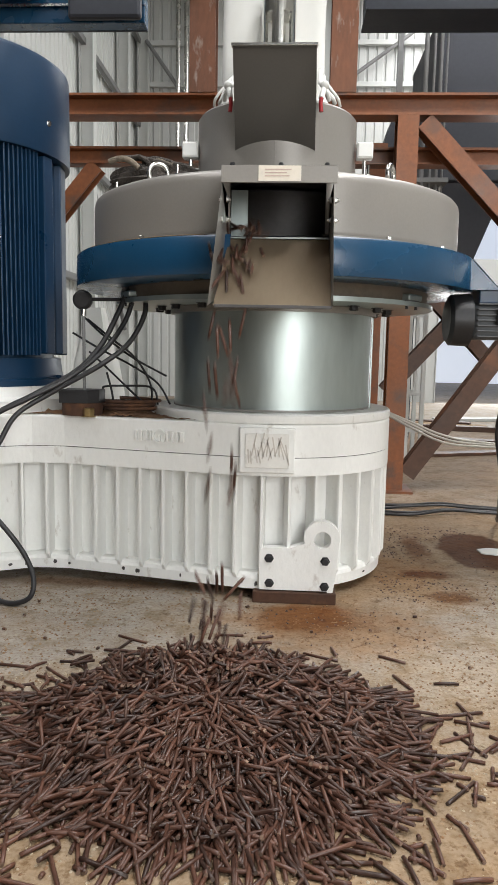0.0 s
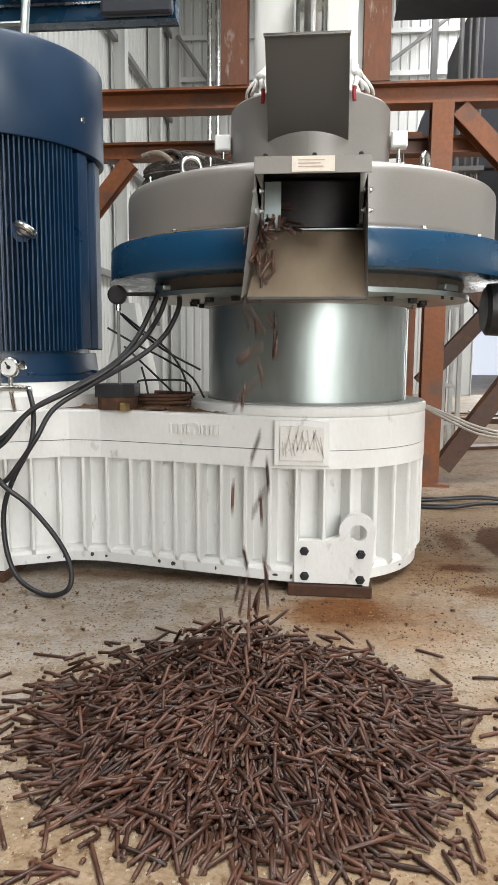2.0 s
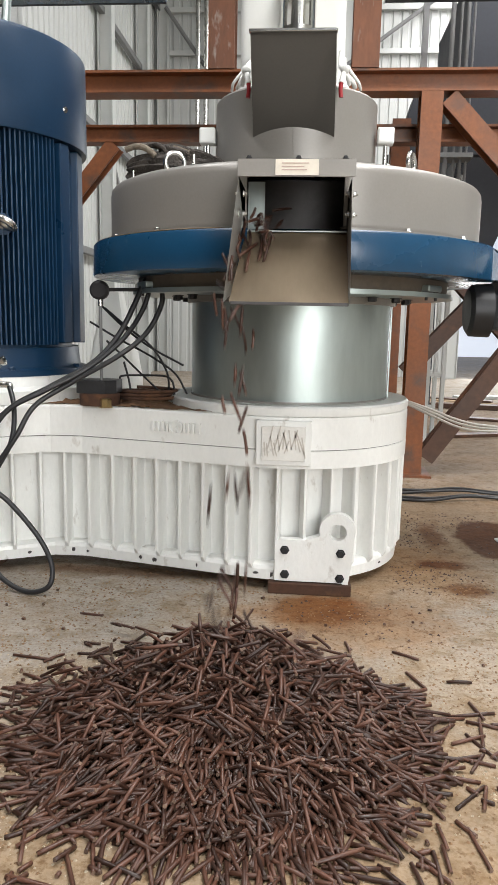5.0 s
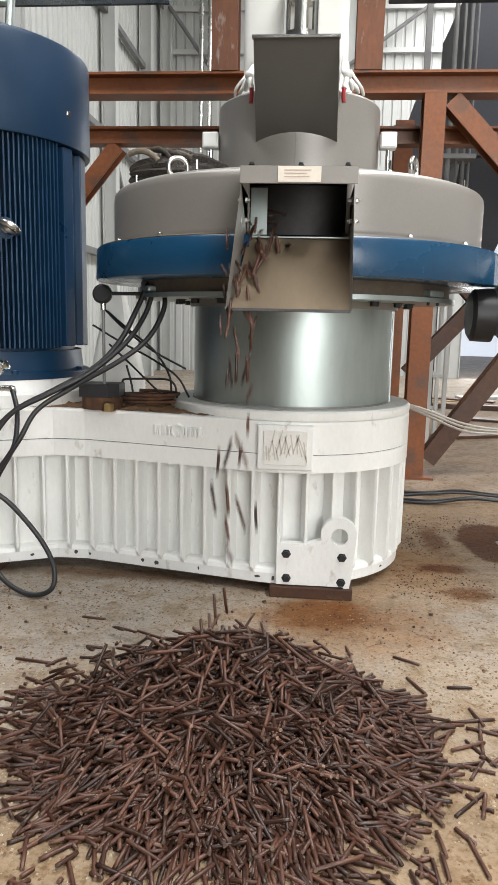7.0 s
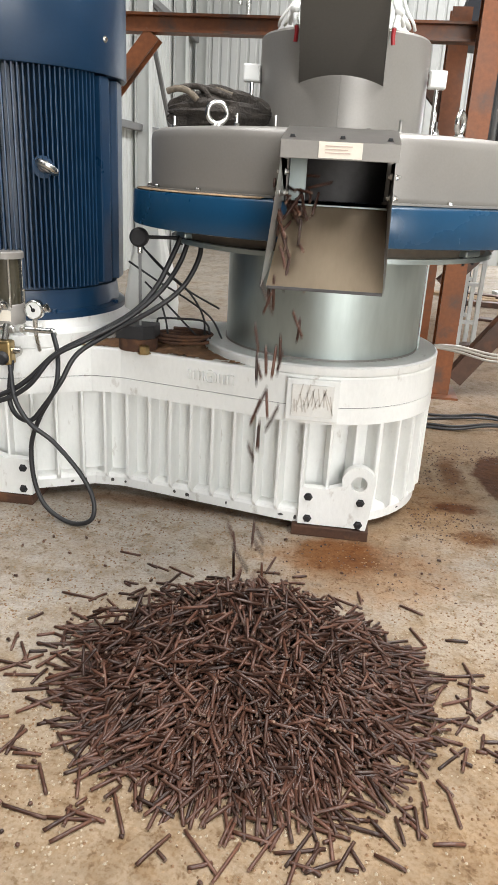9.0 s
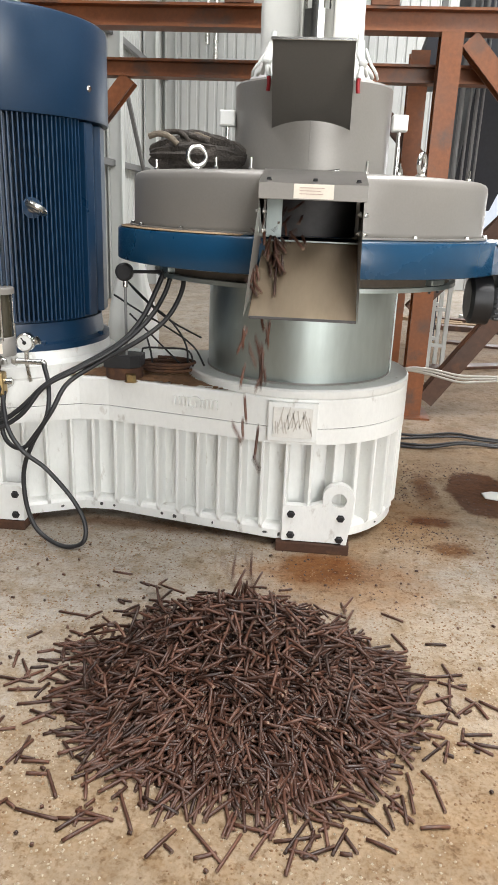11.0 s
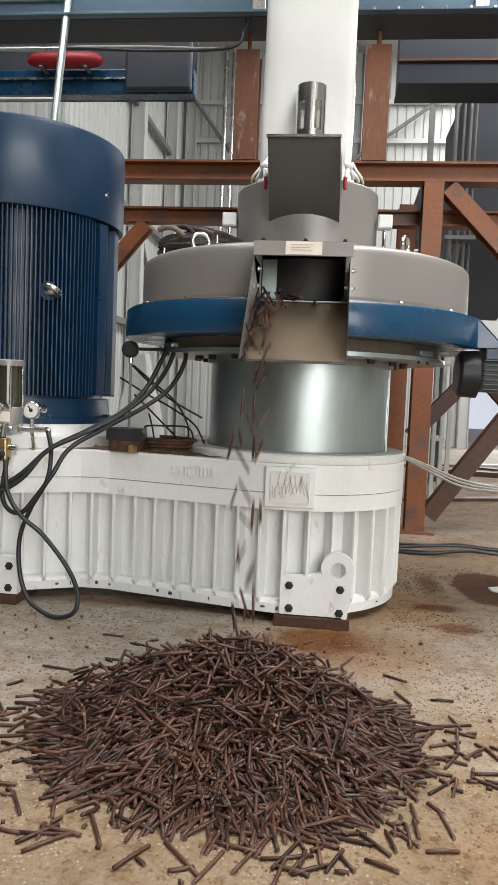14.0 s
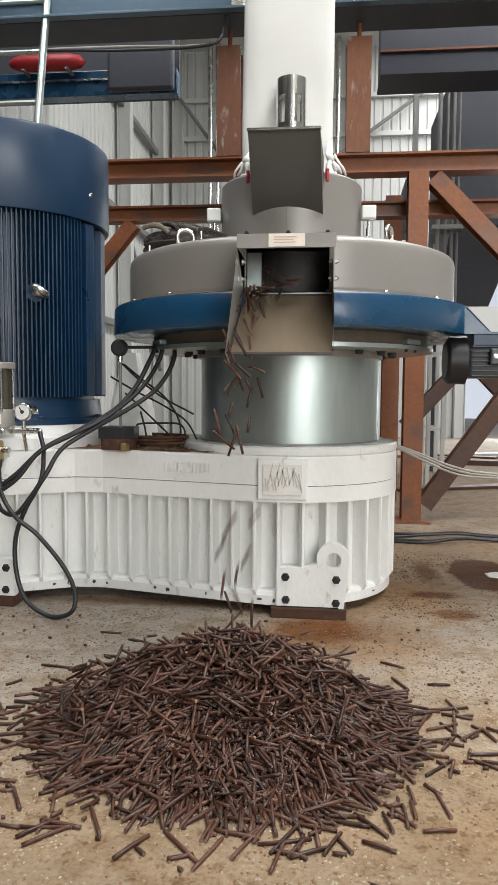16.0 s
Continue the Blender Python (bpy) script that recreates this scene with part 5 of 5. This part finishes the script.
def side_wires():
    for k, dz in enumerate((0.0, -0.012, 0.010)):
        p = [(0.445, 2.86, 0.50), (0.465, 2.9, 0.512 + dz * 0.3), (0.606, 3.2, 0.445 + dz), (0.807, 3.5, 0.356 + dz * 1.4), (1.039, 3.8, 0.300 + dz), (1.7, 4.3, 0.22), (2.6, 4.6, 0.16 + 0.02 * k)]
        tagged(link("cable", tube(p, 0.0055, 10, 8), M_PALECABLE, smooth=60), "pale grey cable running from the gearbox", "cable", "pale cables")
    rows = [(3.70, 3.692, 3.764, 3.694), (3.55, 3.53, 3.60, 3.60), (3.62, 3.66, 3.68, 3.66), (3.50, 3.49, 3.55, 3.57)]
    for k, ys in enumerate(rows):
        p = [(-0.6, ys[0] + 0.05, 0.0066), (0.2, ys[0] + 0.02, 0.0066), (0.52, ys[0], 0.0066), (0.69, ys[1], 0.010), (0.86, ys[2], 0.008 + 0.004 * k), (1.03, ys[3], 0.010), (1.5, ys[3] - 0.05, 0.0066), (2.6, ys[2] + 0.1, 0.0066)]
        tagged(link("floor_cable", tube(p, 0.0065, 8, 8), M_RUBBER, smooth=60), "black cable lying on the concrete floor", "cable", "black floor cables")
    p = [(0.845, 2.50, 0.77), (0.85, 2.60, 0.70), (0.852, 2.85, 0.50), (0.887, 2.9, 0.294), (0.95, 3.1, 0.12), (1.05, 3.4, 0.012), (1.3, 3.6, 0.012)]
    tagged(link("motor_cable", tube(p, 0.008, 10, 8), M_RUBBER, smooth=60), "black cable hanging from the drive motor to the floor", "cable")
    for x in (-0.218, 0.327):
        j = thing("switch_box", "small white switch box on a thin rod beside the feed neck", "switch box", "switch boxes", at=(x, 2.63, 1.181))
        part("rod", rod((0, 0, 0), (0, 0, 0.146), 0.006), M_STEEL, j)
        part("foot", box(-0.03, 0.03, -0.02, 0.02, 0.0, 0.006, 0.001), M_GREYPAINT, j)
        case = part("case", box(-0.025, 0.025, -0.02, 0.02, 0.144, 0.192, 0.004), M_DIAL, j)
        part("lid", box(-0.021, 0.021, -0.0235, -0.0205, 0.148, 0.188, 0.001), M_DIAL, case)


side_wires()


# ---- pellets ----
PX, PY = -0.022, 1.565          # middle of the heap
RX, RY, RH = 0.372, 0.335, 0.118


def heap_z(x, y):
    u, v = (x - PX + 0.03 * ((y - PY) / RY)) / RX, (y - PY) / RY
    v2 = v - 0.42 * (1 - min(1, math.hypot(u, v)))
    r = math.hypot(u, v2) * (1 + 0.22 * noise.noise(Vector((x * 5, y * 5, 3))))
    if r >= 1:
        return 0.0
    return RH * (1 - r ** 1.1) * (1 + 0.12 * noise.noise(Vector((x * 9, y * 9, 8))))


def heap_normal(x, y):
    e = 0.012
    return Vector((heap_z(x - e, y) - heap_z(x + e, y), heap_z(x, y - e) - heap_z(x, y + e), 2 * e)).normalized()


def pellet_data(length, r, seed):
    """A pressed pellet along z, with broken, slightly slanted ends."""
    rnd = random.Random(seed)
    n = 8
    ta, tb = rnd.uniform(-0.3, 0.3), rnd.uniform(-0.3, 0.3)
    bow = rnd.uniform(-0.002, 0.002)
    vs, fs = [], []
    levels = (-0.5, -0.1, 0.3, 0.5)
    for i, l in enumerate(levels):
        for k in range(n):
            a = 2 * math.pi * k / n
            rr = r * (1 + rnd.uniform(-0.05, 0.05)) * (0.93 if i in (0, 3) else 1)
            x, y = rr * math.cos(a), rr * math.sin(a)
            z = l * length + (x * ta if i == 0 else x * tb if i == 3 else 0)
            vs.append((x + bow * (1 - 4 * l * l), y, z))
    for i in range(3):
        for k in range(n):
            fs.append((i * n + k, i * n + (k + 1) % n, (i + 1) * n + (k + 1) % n, (i + 1) * n + k))
    fs.append(tuple(range(n))[::-1])
    fs.append(tuple(3 * n + k for k in range(n)))
    return vs, fs


RP = 0.0036
VARIANTS = [pellet_data(l, RP * s, i) for i, (l, s) in enumerate(((0.022, 1.0), (0.042, 1.05), (0.056, 0.97), (0.067, 1.0), (0.077, 1.03), (0.088, 0.98), (0.100, 1.0)))]
VARIANT_SCALE = (1.0, 1.05, 0.97, 1.0, 1.03, 0.98, 1.0)
LENS = (0.022, 0.042, 0.056, 0.067, 0.077, 0.088, 0.100)


def pellet_mesh(i):
    me = bpy.data.meshes.new("pellet")
    vs, fs = VARIANTS[i]
    me.from_pydata(vs, [], fs)
    for p in me.polygons:
        p.use_smooth = len(p.vertices) == 4
        p.material_index = 0 if p.use_smooth else 1
    me.materials.append(M_PELLET)
    me.materials.append(M_PELLETEND)
    return me


PELLET_MESHES = [pellet_mesh(i) for i in range(len(VARIANTS))]


def lying(x, y, z, nrm, turn, tilt):
    """Pose of a pellet that lies on a slope with that normal."""
    q = Vector((0, 0, 1)).rotation_difference(nrm).to_matrix().to_4x4()
    return Matrix.Translation((x, y, z)) @ q @ Matrix.Rotation(turn, 4, "Z") @ Matrix.Rotation(math.pi / 2 + tilt, 4, "Y")


def joined(name, items, material, parent=None):
    """Many pellets in one mesh."""
    vs, fs, smooth = [], [], []
    for i, m in items:
        v, f = VARIANTS[i]
        o = len(vs)
        vs += [tuple(m @ Vector(p)) for p in v]
        fs += [tuple(k + o for k in q) for q in f]
    me = bpy.data.meshes.new(name)
    me.from_pydata(vs, [], fs)
    for p in me.polygons:
        p.use_smooth = len(p.vertices) == 4
        p.material_index = 0 if p.use_smooth else 1
    me.materials.append(material)
    me.materials.append(M_PELLETEND)
    ob = new(name, me)
    ob.parent = parent
    return ob


def heap():
    rnd = random.Random(11)
    pile = thing("pellet_heap", "heap of dark brown wood pellets on the concrete floor", "pellet heap", at=(0, 0, 0))
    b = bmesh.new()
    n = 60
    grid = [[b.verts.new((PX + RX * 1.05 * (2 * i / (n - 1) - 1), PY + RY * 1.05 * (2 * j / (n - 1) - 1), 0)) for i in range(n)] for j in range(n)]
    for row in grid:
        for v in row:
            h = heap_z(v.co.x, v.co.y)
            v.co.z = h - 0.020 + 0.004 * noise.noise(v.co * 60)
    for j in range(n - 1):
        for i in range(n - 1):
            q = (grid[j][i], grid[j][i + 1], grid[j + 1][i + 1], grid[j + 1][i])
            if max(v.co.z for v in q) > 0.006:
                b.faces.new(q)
    # the core's colour stands in for shade between the pellets
    part("heap_core", b, M_GAPSHADE, pile, "near-black core sheet that shades the gaps between pellets", 60)
    picked, rest = [], []
    for layer in range(4):
        for k in range((1850, 1700, 1500, 1150)[layer]):
            a, r = rnd.uniform(0, 2 * math.pi), math.sqrt(rnd.random()) * 1.20
            if r > 0.74 and rnd.random() > 1.0 - (r - 0.74) * 1.95 - 0.12 * (r > 0.95):
                continue
            x, y = PX + RX * r * math.cos(a), PY + RY * r * math.sin(a)
            h = heap_z(x, y)
            nrm = heap_normal(x, y)
            i = min(6, max(0, int(rnd.gauss(3.6, 1.7))))
            tilt = rnd.gauss(0, 0.15 + 0.07 * layer) * (1 if r < 0.9 else 0.3)
            lift = (layer - 2) * 0.006 + rnd.uniform(-0.002, 0.006)
            # pellets tend to lie across or along the slope
            down = math.atan2(y - PY, x - PX)
            turn = rnd.uniform(0, 2 * math.pi) if rnd.random() < 0.32 else down + 1.5 * noise.noise(Vector((x * 9, y * 9, 20 + layer))) + rnd.gauss(0, 0.22)
            c = Vector((x, y, h)) + nrm * lift
            low = RP * 0.9 + abs(math.sin(tilt)) * LENS[i] / 2
            c.z = max(c.z, low)
            m = lying(c.x, c.y, c.z, nrm, turn, tilt)
            if layer == 3 and len(picked) < 300 and 1.22 < y < 1.60 and abs(x - PX) < 0.30:
                picked.append((i, m))
            else:
                rest.append((i, m))
    for i, m in picked:
        ob = new("pellet", PELLET_MESHES[i])
        ob.parent = pile
        ob.matrix_basis = m
    st = joined("heap_layer", rest, M_PELLET, pile)
    tagged(st, kind="stuff")

    # pellets strewn round the heap, one by one
    made = 0
    strewn = []
    while made < 150:
        a = rnd.uniform(0, 2 * math.pi)
        r = 1.12 + abs(rnd.gauss(0, 0.20)) + (0.12 * rnd.random() if math.sin(a) < 0 else 0)
        x, y = PX + RX * 1.05 * r * math.cos(a), PY + RY * r * math.sin(a)
        if math.sin(a) > 0.3 and rnd.random() < 0.62 or y > 2.25:
            continue
        made += 1
        i = min(6, max(0, int(rnd.gauss(3.2, 2.0))))
        tilt = 0.0
        strewn.append((i, lying(x, y, RP * VARIANT_SCALE[i], Vector((0, 0, 1)), rnd.uniform(0, 6.28), tilt)))
    for i, m in strewn:
        ob = new("strewn_pellet", PELLET_MESHES[i])
        ob.matrix_basis = m
        tagged(ob, "dark brown wood pellet lying loose on the floor", "pellet", "strewn pellets")
    far = []
    for k in range(110):
        x, y = rnd.uniform(-1.0, 1.1), rnd.uniform(1.0, 2.28)
        if math.hypot((x - PX) / RX, (y - PY) / RY) < 1.15:
            continue
        far.append((0, lying(x, y, RP, Vector((0, 0, 1)), rnd.uniform(0, 6.28), 0) @ Matrix.Diagonal((1, 1, rnd.uniform(0.25, 0.6), 1))))
    tagged(joined("pellet_bits", far, M_PELLET), "broken pellet bits strewn on the floor", "pellet bits", kind="stuff")


heap()


# ---- dirt on the floor ----
def crumbs(name, count, area, size, material, label, seed):
    """Loose grit scattered over a stretch of floor."""
    rnd = random.Random(seed)
    vs, fs = [], []
    x0, x1, y0, y1 = area
    while count > 0:
        x, y = rnd.uniform(x0, x1), rnd.uniform(y0, y1)
        if noise.noise(Vector((x * 3.5, y * 3.5, seed))) < rnd.uniform(-0.35, 0.25):
            continue
        count -= 1
        s = size * rnd.uniform(0.4, 1.3)
        o = len(vs)
        a = rnd.uniform(0, 6.28)
        for k in range(5):
            vs.append((x + s * math.cos(a + k * 1.2566) * rnd.uniform(0.6, 1.2), y + s * math.sin(a + k * 1.2566) * rnd.uniform(0.6, 1.2), 0.0))
        vs.append((x, y, s * rnd.uniform(0.5, 1.0)))
        fs += [(o + k, o + (k + 1) % 5, o + 5) for k in range(5)]
    me = bpy.data.meshes.new(name)
    me.from_pydata(vs, [], fs)
    me.materials.append(material)
    return tagged(new(name, me), label, "grit", kind="stuff")


M_GRIT = mat("pale_chips", (0.40, 0.33, 0.235), 0.85, 0, 0.2, 20, 120, 0.3)
# white plate added where the wet patch glints
scrap = prism([(-0.05, -0.03), (0.0, -0.045), (0.055, -0.02), (0.045, 0.03), (-0.01, 0.045), (-0.055, 0.02)], 0.001, 0.006, 0.002)
scrap = link("plastic_scrap", scrap, M_CLOTH)
scrap.location = (0.885, 2.926, 0)
tagged(scrap, "white flat plate standing in for the glint on the dark wet patch", "scrap")
crumbs("sawdust_grit", 6500, (-0.9, 1.0, 0.75, 2.5), 0.0034, M_SAWDUST, "brown sawdust grit strewn over the floor", 21)
crumbs("pale_grit", 4600, (-0.9, 1.0, 0.75, 1.85), 0.0030, M_GRIT, "pale chips strewn over the floor", 22)
crumbs("dark_grit", 620, (0.40, 0.85, 2.35, 3.3), 0.0040, M_PELLET, "dark crumbs beside the gearbox", 23)
crumbs("dark_grit", 110, (0.0, 0.5, 1.95, 2.4), 0.0042, M_PELLET, "dark crumbs in front of the gearbox", 24)


# ---- falling pellets: clumps that leave the outlet one after another and come to rest on the heap ----
def falling_clumps():
    rnd = random.Random(31)
    clumps = []
    for k in range(340):
        c = thing("pellet_clump", "dark brown wood pellets falling from the mill outlet", "pellets", "falling pellets")
        for j in range(5):
            ob = new("pellet", PELLET_MESHES[rnd.choice((1, 2, 2, 3, 3, 4))])
            ob.parent = c
            ob.matrix_basis = Matrix.Translation((rnd.uniform(-0.040, 0.040), rnd.uniform(-0.012, 0.012), rnd.uniform(-0.09, 0.09))) @ Euler((rnd.gauss(0, 0.26), rnd.gauss(0, 0.26), rnd.uniform(0, 6.28))).to_matrix().to_4x4()
        clumps.append(c)
    return clumps


CLUMPS = falling_clumps()


def motions():
    rnd = random.Random(77)
    n = len(CLUMPS)
    for k, ob in enumerate(CLUMPS):
        t0 = -1.1 + (17.0 * (k + rnd.uniform(-0.4, 0.4))) / n
        # waiting inside the hood, beside the outlet
        a = radians(rnd.uniform(150, 225))
        r = rnd.uniform(0.465, 0.495)
        lie = Matrix.Rotation(a + math.pi / 2, 3, "Z") @ Matrix.Rotation(math.pi / 2, 3, "Y")
        start = Vector((AX + r * math.cos(a), AY + r * math.sin(a), 1.05 + rnd.uniform(0, 0.07)))
        sx = rnd.uniform(-0.036, -0.010) if rnd.random() < 0.8 else rnd.uniform(-0.01, 0.05)
        spread = rnd.gauss(0, 0.020)
        sill = Vector((sx + 0.012, 2.115, 1.016 + rnd.uniform(0, 0.02)))
        lip0 = Vector((min(sx, 0.0) - 0.022, 1.975, 0.905 + rnd.uniform(-0.008, 0.015)))
        vx, vy, vz = spread * 1.5 - 0.01, -0.52 + rnd.uniform(-0.12, 0.1), -0.80 + rnd.uniform(-0.2, 0.15)
        rest_x, rest_y = PX - 0.02 + rnd.gauss(0, 0.13), PY + 0.10 + rnd.gauss(0, 0.11)
        nrm = heap_normal(rest_x, rest_y)
        turn = rnd.uniform(0, 6.28)
        home = lying(rest_x, rest_y, heap_z(rest_x, rest_y) + 0.014, nrm, turn, 0)
        steps = [(0.0, start, lie.to_euler())]
        for f in (0.35, 0.7, 1.0):
            a2 = a + (radians(254) - a) * f
            steps.append((0.26 * f, Vector((AX + 0.48 * math.cos(a2), AY + 0.48 * math.sin(a2), 1.05)), (Matrix.Rotation(a2 + math.pi / 2, 3, "Z") @ Matrix.Rotation(math.pi / 2, 3, "Y")).to_euler()))
        steps += [(0.38, sill, Euler((-1.25, 0.25 * spread, 0.5))), (0.50, (sill + lip0) / 2, Euler((-0.85, 0.05, 0.12))), (0.62, lip0, Euler((-0.72, 2 * spread, 0.1)))]
        fall = 0.0
        while True:
            fall += 0.08
            p = lip0 + Vector((vx * fall, vy * fall, vz * fall - 4.9 * fall * fall))
            if p.z < heap_z(p.x, p.y) + 0.045 or fall > 0.5:
                break
            steps.append((0.62 + fall, p, Euler((-0.25 + rnd.gauss(0, 0.18), rnd.gauss(0, 0.14) + 5 * spread, 0.1))))
        p.z = heap_z(p.x, p.y) + 0.035
        steps.append((0.62 + fall, p, Euler((-0.7, 0.4, 0.3))))
        poses = [(t0 + dt, Matrix.Translation(c) @ e.to_matrix().to_4x4()) for dt, c, e in steps]
        qa, qb = poses[-1][1].to_quaternion(), home.to_quaternion()
        mid = qa.slerp(qb, 0.5).to_matrix().to_4x4()
        mid.translation = (p + home.translation) / 2 + Vector((0, 0, 0.02))
        poses += [(t0 + 0.62 + fall + 0.07, mid), (t0 + 0.62 + fall + 0.16, home)]
        before = [q for q in poses if q[0] < 0]
        after = [q for q in poses if 0 <= q[0] <= 16]
        rows = [(0.0, (before[-1] if before and not after else poses[0] if not before else before[-1])[1])]
        rows += [q for q in after if q[0] > 0.04]
        rows.append((16.0, rows[-1][1])) if rows[-1][0] < 15.97 else None
        walk(ob, rows)


motions()
